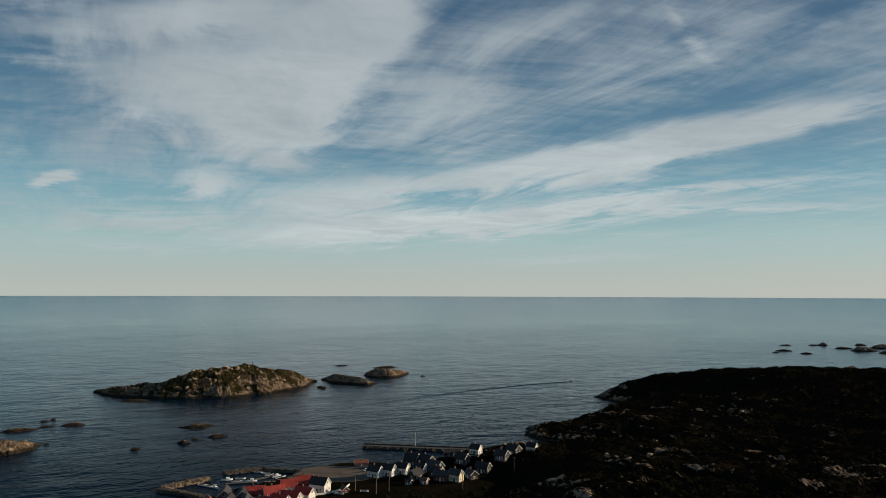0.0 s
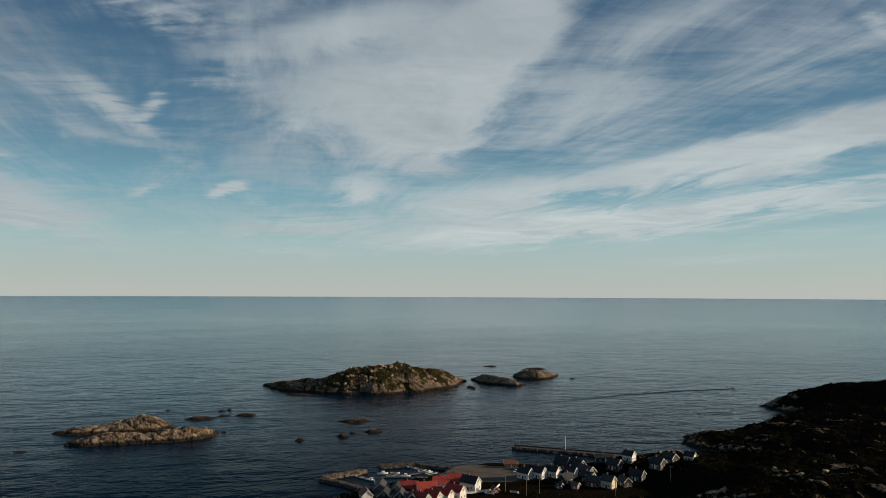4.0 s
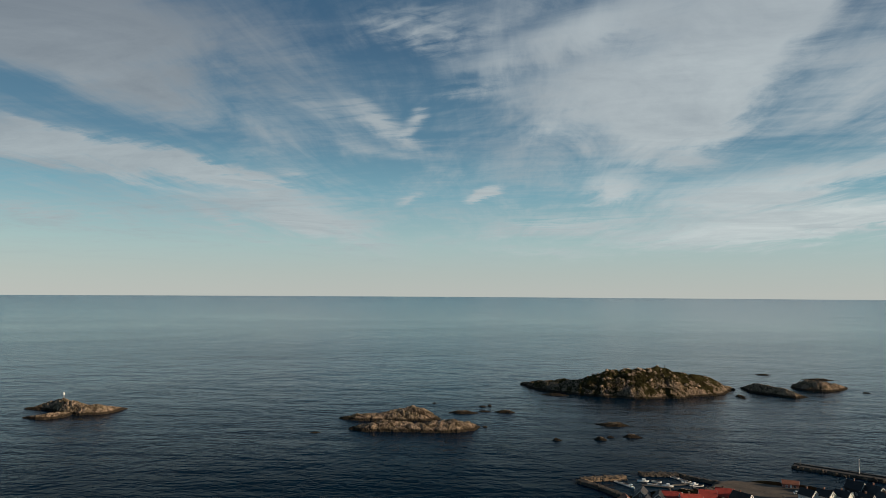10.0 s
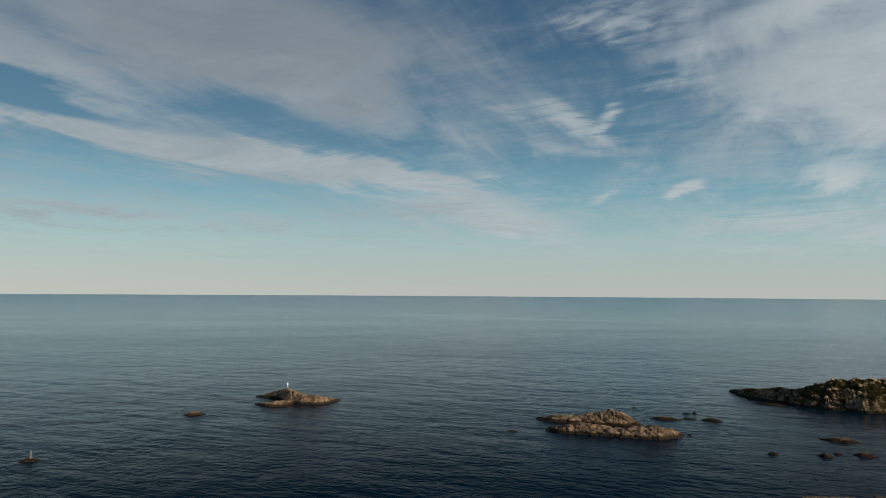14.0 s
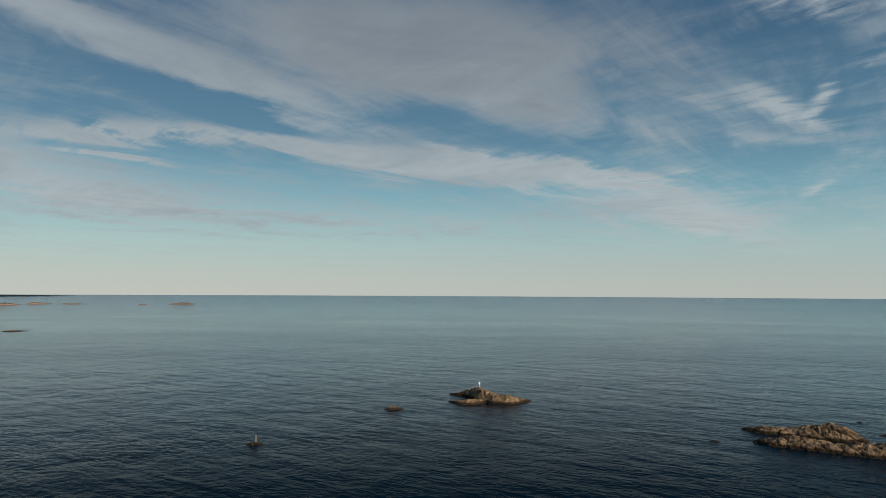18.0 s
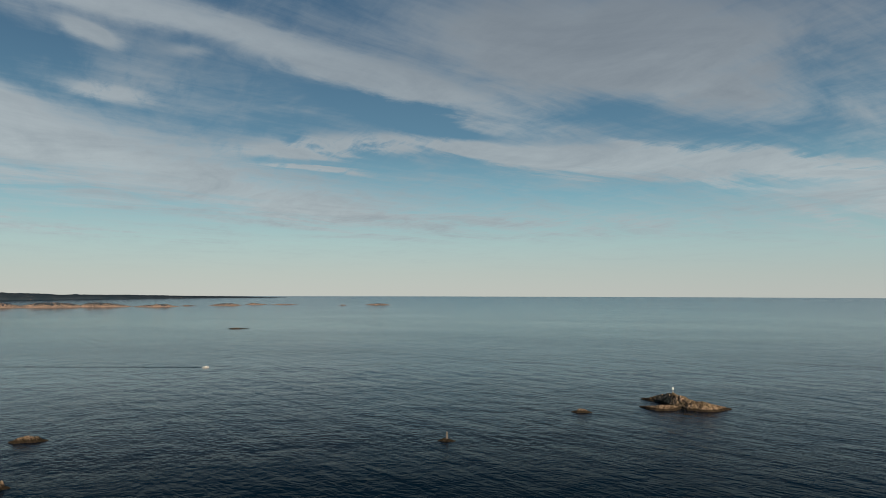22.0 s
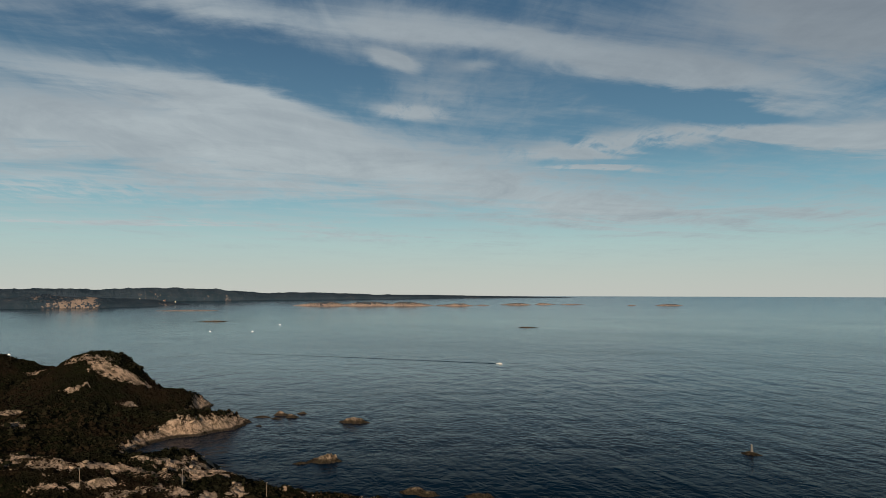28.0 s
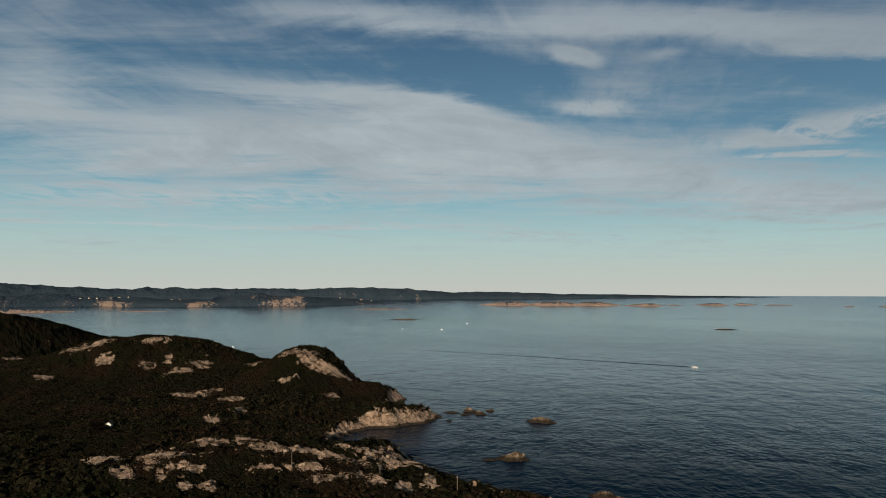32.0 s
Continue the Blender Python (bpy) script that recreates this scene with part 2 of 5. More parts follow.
def wet_band(k, p, c, top=2.1):
    sep = k.add("ShaderNodeSeparateXYZ")
    k.put(sep.inputs[0], p)
    z = k.math("ADD", sep.outputs[2], k.math("MULTIPLY", k.math("SUBTRACT", k.noise(p, 0.35, 4, 0.6), 0.5), 2.2))
    return k.mix(k.ramp(z, top * 0.45, top, 0.93, 0.0), c, (0.028, 0.024, 0.018))


def ground_material(name, green=0.5):
    m, k, b = material(name)
    p = position(k)
    c, mid, fine, lines, streak = rock_colour(k, p, 0.42 if green > 0.6 else 0.12)
    c = wet_band(k, p, c, 2.7 if green > 0.6 else 2.3)
    # soil, black lichen and painted crevice shade darken the joints between the slabs
    joint = k.add("ShaderNodeAttribute", attribute_name="joint").outputs["Fac"]
    c = k.mix(k.math("MULTIPLY", joint, k.ramp(k.noise(p, 0.5, 4, 0.6), 0.35, 0.55, 0.5, 0.95)), c, (0.032, 0.025, 0.018))
    att = k.add("ShaderNodeAttribute", attribute_name="rock").outputs["Fac"]
    n1 = k.noise(p, 0.16, 5, 0.6)
    n2 = k.noise(p, 0.9, 4, 0.65)
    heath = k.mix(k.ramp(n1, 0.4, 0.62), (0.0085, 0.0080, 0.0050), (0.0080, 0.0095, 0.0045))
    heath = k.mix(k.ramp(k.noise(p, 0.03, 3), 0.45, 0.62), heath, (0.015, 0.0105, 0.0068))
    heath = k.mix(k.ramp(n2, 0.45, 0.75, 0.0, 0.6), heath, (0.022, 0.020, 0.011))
    if green > 0.6:
        heath = k.mix(k.ramp(n1, 0.35, 0.6, 0.4, 1.0), heath, (0.055, 0.048, 0.020))
    ragged = k.math("ADD", k.math("MULTIPLY", k.math("SUBTRACT", n2, 0.5), 1.0), k.math("MULTIPLY", k.math("SUBTRACT", n1, 0.5), 0.9))
    edge = k.math("ADD", k.math("ADD", att, ragged), k.math("MULTIPLY", k.math("SUBTRACT", lines, 0.75), 0.65))
    f = k.ramp(edge, 0.42, 0.52)
    k.put(b.inputs["Base Color"], k.mix(f, heath, c))
    b.inputs["Roughness"].default_value = 0.95
    b.inputs["Specular IOR Level"].default_value = 0.0
    h = k.math("ADD", k.math("MULTIPLY", lines, 0.25), k.math("ADD", k.math("MULTIPLY", mid, 1.5), k.math("ADD", k.math("MULTIPLY", streak, 1.3), k.math("MULTIPLY", n2, 0.5))))
    h = k.math("ADD", h, k.math("MULTIPLY", f, 0.5))
    bump(k, b, h, 1.0, 1.1)
    return m


def sea_material():
    m, k, b = material("sea_water")
    p = position(k)
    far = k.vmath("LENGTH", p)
    # slicks and wind lanes: their weaker mirroring of the low sky is put into the IOR
    sep = k.add("ShaderNodeSeparateXYZ")
    k.put(sep.inputs[0], p)
    shore = k.add("ShaderNodeCombineXYZ")
    k.put(shore.inputs[0], k.math("MULTIPLY", k.math("ARCTAN2", sep.outputs[0], sep.outputs[1]), 3.2))
    k.put(shore.inputs[1], k.math("MULTIPLY", k.math("LOGARITHM", far, 2.718), 15.0))
    streak = k.noise(shore.outputs[0], 1.0, 5, 0.55, 0.0)
    lane = k.noise(k.mapping(p, rot=150, scale=(520, 60, 1), kind="TEXTURE"), 1.0, 6, 0.62, 0.8)
    gust = k.noise(k.mapping(p, rot=25, scale=(130, 24, 1), kind="TEXTURE"), 1.0, 5, 0.62, 0.5)
    patch = k.noise(k.mapping(p, rot=60, scale=(900, 400, 1), kind="TEXTURE"), 1.0, 3, 0.5)
    # mirroring painted in by distance from origin: faint near, strong far, less at rim
    ior_by_distance = k.math("ADD", k.ramp(far, 360.0, 1000.0, 1.039, 1.33, False), k.math("ADD", k.ramp(far, 900.0, 2500.0, 0.0, 0.54), k.ramp(far, 4350.0, 4700.0, 0.0, -0.22)))
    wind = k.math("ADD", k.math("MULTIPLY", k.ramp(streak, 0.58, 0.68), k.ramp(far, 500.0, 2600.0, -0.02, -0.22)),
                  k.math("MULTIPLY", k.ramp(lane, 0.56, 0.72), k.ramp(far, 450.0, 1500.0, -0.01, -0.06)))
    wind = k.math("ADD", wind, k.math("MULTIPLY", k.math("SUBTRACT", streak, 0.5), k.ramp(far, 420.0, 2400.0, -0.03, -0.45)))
    k.put(b.inputs["IOR"], k.math("MAXIMUM", k.math("ADD", ior_by_distance, wind), 1.02))
    b.inputs["Specular Tint"].default_value = (0.40, 0.92, 1.0, 1.0)
    k.put(b.inputs["Base Color"], k.mix(k.ramp(patch, 0.35, 0.65), (0.0003, 0.0098, 0.023), (0.0004, 0.0118, 0.027)))
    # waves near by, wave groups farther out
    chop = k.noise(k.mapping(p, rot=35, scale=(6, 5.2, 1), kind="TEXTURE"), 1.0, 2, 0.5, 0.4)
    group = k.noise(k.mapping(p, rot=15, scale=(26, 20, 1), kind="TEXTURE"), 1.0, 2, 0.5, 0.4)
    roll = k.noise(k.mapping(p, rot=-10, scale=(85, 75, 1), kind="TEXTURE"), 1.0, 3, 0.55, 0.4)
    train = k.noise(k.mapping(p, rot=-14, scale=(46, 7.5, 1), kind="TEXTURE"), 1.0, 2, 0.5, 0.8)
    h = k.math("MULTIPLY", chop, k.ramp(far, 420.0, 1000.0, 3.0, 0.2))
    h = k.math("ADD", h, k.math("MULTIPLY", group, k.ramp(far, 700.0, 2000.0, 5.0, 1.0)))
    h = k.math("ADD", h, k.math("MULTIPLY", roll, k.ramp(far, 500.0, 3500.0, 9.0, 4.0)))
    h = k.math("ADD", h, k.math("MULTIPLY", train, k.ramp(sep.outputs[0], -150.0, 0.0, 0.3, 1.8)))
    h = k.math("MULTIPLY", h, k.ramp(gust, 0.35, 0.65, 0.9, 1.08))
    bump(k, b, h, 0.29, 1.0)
    k.put(b.inputs["Roughness"], k.math("ADD", k.ramp(patch, 0.3, 0.7, 0.17, 0.20), k.ramp(far, 1200.0, 2600.0, 0.0, -0.04)))
    return m


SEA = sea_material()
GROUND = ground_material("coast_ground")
ISLAND = ground_material("island_ground", 0.8)


def boulder_material():
    m, k, b = material("weathered_rock")
    p = position(k)
    c, mid, fine, lines, streak = rock_colour(k, p, 0.3)
    k.put(b.inputs["Base Color"], c)
    b.inputs["Roughness"].default_value = 0.95
    b.inputs["Specular IOR Level"].default_value = 0.0
    bump(k, b, k.math("ADD", mid, k.math("MULTIPLY", fine, 0.4)), 0.8, 0.5)
    return m


ROCK = boulder_material()

def hazed_forest_material():
    m, k, b = material("far_forest")
    p = position(k)
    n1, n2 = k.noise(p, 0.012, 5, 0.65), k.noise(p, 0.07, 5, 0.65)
    # the blue of distance haze is put into the forest's base colour
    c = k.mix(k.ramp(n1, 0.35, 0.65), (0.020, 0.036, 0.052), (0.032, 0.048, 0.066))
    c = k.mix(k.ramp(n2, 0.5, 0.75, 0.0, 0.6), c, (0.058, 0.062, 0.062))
    att = k.add("ShaderNodeAttribute", attribute_name="rock").outputs["Fac"]
    f = k.ramp(k.math("ADD", att, k.math("MULTIPLY", k.math("SUBTRACT", n2, 0.5), 1.2)), 0.5, 0.62)
    k.put(b.inputs["Base Color"], k.mix(f, c, k.mix(k.ramp(n2, 0.4, 0.6), (0.36, 0.26, 0.20), (0.22, 0.17, 0.14))))
    b.inputs["Roughness"].default_value = 0.95
    b.inputs["Specular IOR Level"].default_value = 0.1
    bump(k, b, n2, 0.9, 9.0)
    return m


HAZED_FOREST = hazed_forest_material()

# ---- terrain arithmetic ----


def hash2(ix, iy, seed):
    h = (ix * 374761393 + iy * 668265263 + seed * 1442695041) & 0xFFFFFFFF
    h = ((h ^ (h >> 13)) * 1274126177) & 0xFFFFFFFF
    return ((h ^ (h >> 16)) & 0xFFFF) / 65535.0


def vnoise(x, y, seed=0):
    ix, iy = np.floor(x).astype(np.int64), np.floor(y).astype(np.int64)
    fx, fy = x - ix, y - iy
    u, v = fx * fx * fx * (fx * (6 * fx - 15) + 10), fy * fy * fy * (fy * (6 * fy - 15) + 10)
    a, b = hash2(ix, iy, seed), hash2(ix + 1, iy, seed)
    c, d = hash2(ix, iy + 1, seed), hash2(ix + 1, iy + 1, seed)
    return (a * (1 - u) + b * u) * (1 - v) + (c * (1 - u) + d * u) * v


def fbm(x, y, size, octaves=4, seed=0, gain=0.5, ridged=False):
    """Noise of about -1 to 1, its largest waves size metres long."""
    x, y = x * 0.819 + y * 0.574, y * 0.819 - x * 0.574
    total, amp, norm = 0.0, 1.0, 0.0
    for i in range(octaves):
        s = 2.03 ** i / size
        n = vnoise(x * s + 17.3 * i, y * s - 9.1 * i, seed + i) * 2 - 1
        total = total + amp * ((1 - 2 * np.abs(n)) if ridged else n)
        norm += amp
        amp *= gain
    return total / norm


def slabs(x, y, size, seed, turn=30.0, stretch=2.3, tilt=0.9):
    """Broken rock: tilted plates of uneven height, longer along the strike; also the distance from their cracks."""
    a = radians(turn)
    x, y = x + 0.35 * size * fbm(x, y, size * 1.3, 3, seed + 3), y + 0.35 * size * fbm(x, y, size * 1.3, 3, seed + 4)
    u, v = (x * math.cos(a) + y * math.sin(a)) / (size * stretch), (y * math.cos(a) - x * math.sin(a)) / size
    iu, iv = np.floor(u).astype(np.int64), np.floor(v).astype(np.int64)
    best, second, high = np.full(u.shape, 9.0), np.full(u.shape, 9.0), np.zeros(u.shape)
    for i in (-1, 0, 1):
        for j in (-1, 0, 1):
            cu, cv = iu + i, iv + j
            du, dv = u - cu - hash2(cu, cv, seed), v - cv - hash2(cu, cv, seed + 1)
            d = du * du + dv * dv
            plate = (hash2(cu, cv, seed + 2) - 0.5) + tilt * ((hash2(cu, cv, seed + 5) - 0.5) * du + (hash2(cu, cv, seed + 6) - 0.75) * 2 * dv)
            second = np.where(d < best, best, np.minimum(second, d))
            high = np.where(d < best, plate, high)
            best = np.minimum(best, d)
    return high, np.sqrt(second) - np.sqrt(best)


def sstep(v, lo, hi):
    t = np.clip((v - lo) / (hi - lo), 0, 1)
    return t * t * (3 - 2 * t)


def inside_distance(px, py, poly):
    """Distance to a polygon's edge, positive inside."""
    best = np.full(px.shape, 1e18)
    inside = np.zeros(px.shape, bool)
    for (x0, y0), (x1, y1) in zip(poly, poly[1:] + poly[:1]):
        dx, dy = x1 - x0, y1 - y0
        t = np.clip(((px - x0) * dx + (py - y0) * dy) / (dx * dx + dy * dy), 0, 1)
        best = np.minimum(best, (px - x0 - t * dx) ** 2 + (py - y0 - t * dy) ** 2)
        if dy:
            cross = ((y0 > py) != (y1 > py)) & (px < (x1 - x0) * (py - y0) / dy + x0)
            inside ^= cross
    d = np.sqrt(best)
    return np.where(inside, d, -d)


COAST = [
    (1400, 200), (900, 560), (600, 740), (420, 800), (300, 800), (225, 790), (190, 757), (166, 716), (147, 682), (160, 640),
    (132, 600), (118, 565), (96, 545), (66, 526), (58, 500), (76, 470), (30, 447), (4, 438), (-14, 420), (-34, 410), (-50, 416),
    (-70, 408), (-84, 396), (-86, 380), (-100, 366), (-112, 350), (-120, 335), (-128, 305), (-170, 270), (-240, 200),
    (-290, 110), (-302, 20), (-310, -60), (-318, -100), (-330, -145), (-340, -168), (-347, -185), (-362, -202), (-383, -218), (-372, -246),
    (-385, -272), (-404, -286), (-436, -282), (-450, -267), (-474, -255), (-505, -257), (-520, -282), (-516, -304), (-545, -321), (-574, -331),
    (-587, -356), (-634, -420), (-690, -540),
]
COAST += [(-820, -900), (-800, -1300), (-950, -1700), (-700, -2300), (300, -2500), (1700, -1900), (2000, -500)]
# hills: x, y, height over the plateau, half length, half width, heading, distance from the shore over which they fade
HILLS = [
    (352, 602, 19, 190, 85, -30, 60), (-557, -432, 35, 58, 46, 40, 40), (-536, -628, 37, 120, 80, -60, 45), (-560, -1020, 56, 180, 140, 0, 45),
    (-275, -250, 8, 110, 26, 150, 25), (110, 300, 10, 120, 60, 0, 45), (-448, -276, 10, 58, 19, -16, 9.5), (-548, -346, 8, 42, 15, 137, 9.5),
    (-362, -226, 4, 30, 9, 165, 6), (-395, -300, -7, 60, 28, 160, 20),
]


# bare knolls: x, y, radius
KNOLLS = [(129, 373, 6), (108, 315, 9), (81, 327, 7), (45, 299, 9), (117, 386, 5), (150, 330, 7), (180, 300, 8)]

# bare ledges on the headland and behind the village: x, y, half length, half depth, heading
LEDGES = []
LEDGES += [
    (-225, -293, 9, 11, 142), (-235, -273, 10, 11, 139), (-216, -268, 4, 8, 141), (-241, -270, 19, 7, 138), (-239, -253, 10, 4, 137), (-310, -309, 14, 11, 135),
    (-328, -297, 14, 11, 132), (-278, -240, 16, 7, 131), (-278, -216, 14, 6, 128), (-263, -227, 8, 4, 131), (-276, -201, 9, 8, 126), (-288, -190, 6, 8, 123),
    (-286, -179, 7, 11, 122), (-227, -241, 5, 7, 137), (-231, -232, 4, 10, 135), (-227, -256, 3, 6, 139), (-294, -221, 19, 5, 127), (-321, -209, 15, 11, 123),
]
LEDGES += [
    (-336, -201, 12, 8, 121), (-301, -205, 20, 7, 124), (-324, -190, 17, 9, 120), (-306, -162, 5, 11, 118), (-288, -166, 6, 9, 120), (-432, -453, 19, 11, 136),
    (-452, -451, 14, 11, 135), (-423, -404, 11, 11, 134), (-361, -363, 6, 9, 135), (-395, -371, 9, 11, 133), (-492, -532, 14, 11, 137), (-519, -533, 13, 11, 136),
    (-505, -562, 5, 10, 138), (-484, -569, 8, 9, 140), (-483, -647, 20, 11, 143), (-511, -817, 20, 11, 148), (-477, -669, 17, 11, 145), (-468, -609, 9, 11, 142),
]
LEDGES += [
    (-417, -624, 9, 11, 146), (-520, -599, 20, 11, 139), (-536, -424, 20, 11, 128), (-532, -401, 20, 11, 127), (-539, -381, 15, 11, 125), (-556, -497, 10, 4, 132),
    (-495, -410, 13, 3, 130), (-496, -356, 11, 7, 126), (208, 525, 27, 4, 158), (130, 472, 12, 6, 165), (116, 389, 10, 6, 163), (89, 352, 18, 9, 166),
    (118, 356, 12, 10, 162), (87, 308, 8, 6, 164), (111, 312, 8, 9, 160), (171, 394, 17, 8, 157), (157, 336, 18, 9, 155), (195, 373, 14, 9, 152),
]
LEDGES += [
    (121, 294, 13, 9, 158), (140, 286, 13, 9, 154), (170, 303, 11, 10, 151), (271, 598, 16, 6, 156), (277, 563, 20, 6, 154), (42, 299, 10, 6, 172),
    (48, 293, 14, 8, 171), (52, 276, 9, 9, 169), (34, 294, 10, 8, 173),
]


def village_weight(x, y):
    q = np.hypot((x + 42) / 105, (y - 358 + 0.12 * (x + 42)) / 66)
    return 1 - sstep(q, 0.75, 1.1)


def land_distance(x, y):
    wx = x + 4 * fbm(x, y, 45, 3, 11) + 3.0 * fbm(x, y, 11, 2, 15)
    wy = y + 4 * fbm(x, y, 45, 3, 21) + 3.0 * fbm(x, y, 11, 2, 25)
    block, _ = slabs(x, y, 13.0, 35, 25, 1.6)
    return inside_distance(wx, wy, COAST) + 3.2 * block * (1 - village_weight(x, y)) * sstep(np.hypot(x, y), 250, 330)


def land_height(x, y):
    """Height, bareness and jointing of the mainland at plan points."""
    d = land_distance(x, y)
    h = np.where(d > 0, 2.2 * (1 - np.exp(-np.maximum(d, 0) / 3.0)) + 12.0 * (1 - np.exp(-np.maximum(d, 0) / 70.0)), d * 0.45)
    tops = 0.0
    for hx, hy, hh, ln, wd, turn, fade in HILLS:
        a = radians(turn)
        u = ((x - hx) * math.cos(a) + (y - hy) * math.sin(a)) / ln
        v = ((y - hy) * math.cos(a) - (x - hx) * math.sin(a)) / wd
        g = np.exp(-(u * u + v * v) ** 1.25)
        h = h + hh * g * sstep(d, -2, fade)
        tops = np.maximum(tops, g * (0.7 if fade < 10 else 0.2 if fade == 25 else max(0.0, min(1.0, hh / 30)) * (1.6 if fade == 40 else 0.35)))
    rough = sstep(d, -1, 9)
    crag = fbm(x, y, 60, 3, 31, ridged=True)
    knob = fbm(x * 1.0, y * 1.7, 20, 4, 41, 0.55, ridged=True)
    small = fbm(x, y * 1.4, 6.5, 3, 51, 0.6)
    bx, by = x - 0.9 * h, y + 1.3 * h
    big, gap = slabs(bx, by, 9.0, 55, 20)
    fine, gap2 = slabs(bx, by, 3.6, 59, 5, 1.8)
    cracks = 1.0 * (1 - sstep(gap, 0.0, 0.14)) + 0.4 * (1 - sstep(gap2, 0.0, 0.2))
    shore = sstep(d, -3, 3) * np.exp(-np.maximum(d, 0) / 16.0)
    h = h + rough * (3.2 * crag + 2.4 * knob) + sstep(d, -3, 3) * (0.7 * small)
    h = h + (0.4 * sstep(d, -3, 3) + 0.15 * shore) * (2.6 * big + 1.2 * fine - 1.0 * cracks)
    # ledges that dip gently along the shore
    q = (h + 0.10 * x - 0.06 * y + 1.6 * fbm(x, y, 26, 3, 67)) / 2.7
    f = q - np.floor(q)
    h = h + 2.7 * 0.9 * (sstep(f, 0.5, 1.0) - f) * (0.25 + 0.75 * np.exp(-np.maximum(d, 0) / 25.0)) * sstep(d, -1, 2)
    strip = fbm(x * 0.57 - y * 0.82, (x * 0.82 + y * 0.57) * 3.6, 16, 4, 69, 0.55)
    w = village_weight(x, y) * sstep(d, 0, 6)
    h = h * (1 - w) + w * (1.9 + 1.4 * sstep(x, -60, -20) + 0.2 * small)
    spot = 0.0
    for kx, ky, kr in KNOLLS:
        spot = np.maximum(spot, np.exp(-((x - kx) ** 2 + (y - ky) ** 2) / (kr * kr)))
    ledge = 0.0
    ex, ey = x + 3.0 * fbm(x, y, 9, 3, 63), y + 3.0 * fbm(x, y, 9, 3, 64)
    for lx, ly, ln, wd, turn in LEDGES:
        a = radians(turn)
        u, v = ((ex - lx) * math.cos(a) + (ey - ly) * math.sin(a)) / ln, ((ey - ly) * math.cos(a) - (ex - lx) * math.sin(a)) / wd
        ledge = np.maximum(ledge, np.exp(-(u * u + v * v) ** 1.5))
    head = 1 - sstep(x, -210, -150)
    h = h + 1.6 * spot * (0.6 + 0.5 * knob) + 1.1 * strip * (1 - w) + ledge * (0.7 + 0.8 * knob)
    patch = fbm(x, y, 95, 3, 65)
    bare = 0.95 * np.exp(-np.maximum(d, 0) / 10.0) + 0.34 * tops + 0.40 * spot + 0.38 * knob + 0.16 * crag + 0.22 * patch - 0.10
    bare = bare + 0.22 * fbm(x, y, 9, 3, 61) + 0.16 * fine - 0.12 * cracks + 0.55 * strip - 0.16 * sstep(x, 0, 120)
    # on the headland the rock shows in ledges, with scrub between them
    wood = 0.95 * np.exp(-np.maximum(d - 2, 0) / 6.0) + 0.78 * ledge - 0.04 + 0.16 * fbm(x, y, 9, 3, 61) + 0.20 * fine - 0.22 * cracks + (0.16 + 0.34 * ledge) * strip
    bare = bare + 0.30 * ledge * (1 - head)
    bare = bare + (wood - bare) * head
    return h, np.clip(bare * (1 - 0.85 * w), 0, 1), np.clip(0.9 * (1 - sstep(gap, 0.0, 0.12)) + 0.6 * (1 - sstep(gap2, 0.0, 0.16)), 0, 1)


def grid_mesh(name, x, y, z, mat, wrap=False, attrs=(), keep=None, smooth=True):
    """A sheet from 2D arrays of coordinates; keep marks the points that stay."""
    n, m = x.shape
    idx = np.arange(n * m).reshape(n, m)
    if wrap:
        idx = np.vstack([idx, idx[:1]])
    q = np.stack([idx[:-1, :-1], idx[:-1, 1:], idx[1:, 1:], idx[1:, :-1]], -1).reshape(-1, 4)
    co = np.stack([x, y, z], -1).reshape(-1, 3)
    # faces turn upwards
    a, b, c = co[q[len(q) // 2, 0]], co[q[len(q) // 2, 1]], co[q[len(q) // 2, 2]]
    if np.cross(b - a, c - a)[2] < 0:
        q = q[:, ::-1]
    vals = [np.asarray(v).reshape(-1) for _, v in attrs]
    if keep is not None:
        q = q[keep.reshape(-1)[q].any(1)]
        used = np.unique(q)
        back = np.zeros(len(co), np.int64)
        back[used] = np.arange(len(used))
        co, q, vals = co[used], back[q], [v[used] for v in vals]
    me = bpy.data.meshes.new(name)
    me.vertices.add(len(co))
    me.vertices.foreach_set("co", co.astype(np.float32).ravel())
    me.loops.add(q.size)
    me.loops.foreach_set("vertex_index", q.astype(np.int32).ravel())
    me.polygons.add(len(q))
    me.polygons.foreach_set("loop_start", np.arange(0, q.size, 4, dtype=np.int32))
    me.polygons.foreach_set("use_smooth", np.full(len(q), smooth))
    for (key, _), v in zip(attrs, vals):
        me.attributes.new(key, "FLOAT", "POINT").data.foreach_set("value", v.astype(np.float32))
    me.materials.append(mat)
    me.update()
    me.validate()
    return new(name, me)


def sea_level(r):
    """The sheet is flat round the camera and lifts towards its rim, so that it ends at the horizon's height."""
    return 72.0 * np.clip((r - 2400.0) / 2530.0, 0, 2) ** 2


def build_sea():
    az = np.radians(np.arange(0, 360, 2.0))
    r = np.concatenate([[0.5], np.arange(100, 2400, 100), np.linspace(2400, 4930, 60)])
    rr, aa = np.meshgrid(r, az)
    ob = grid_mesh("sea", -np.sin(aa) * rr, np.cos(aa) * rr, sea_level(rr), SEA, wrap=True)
    tagged(ob, "calm dark blue-green sea with light wind ripples", "sea", kind="structure")


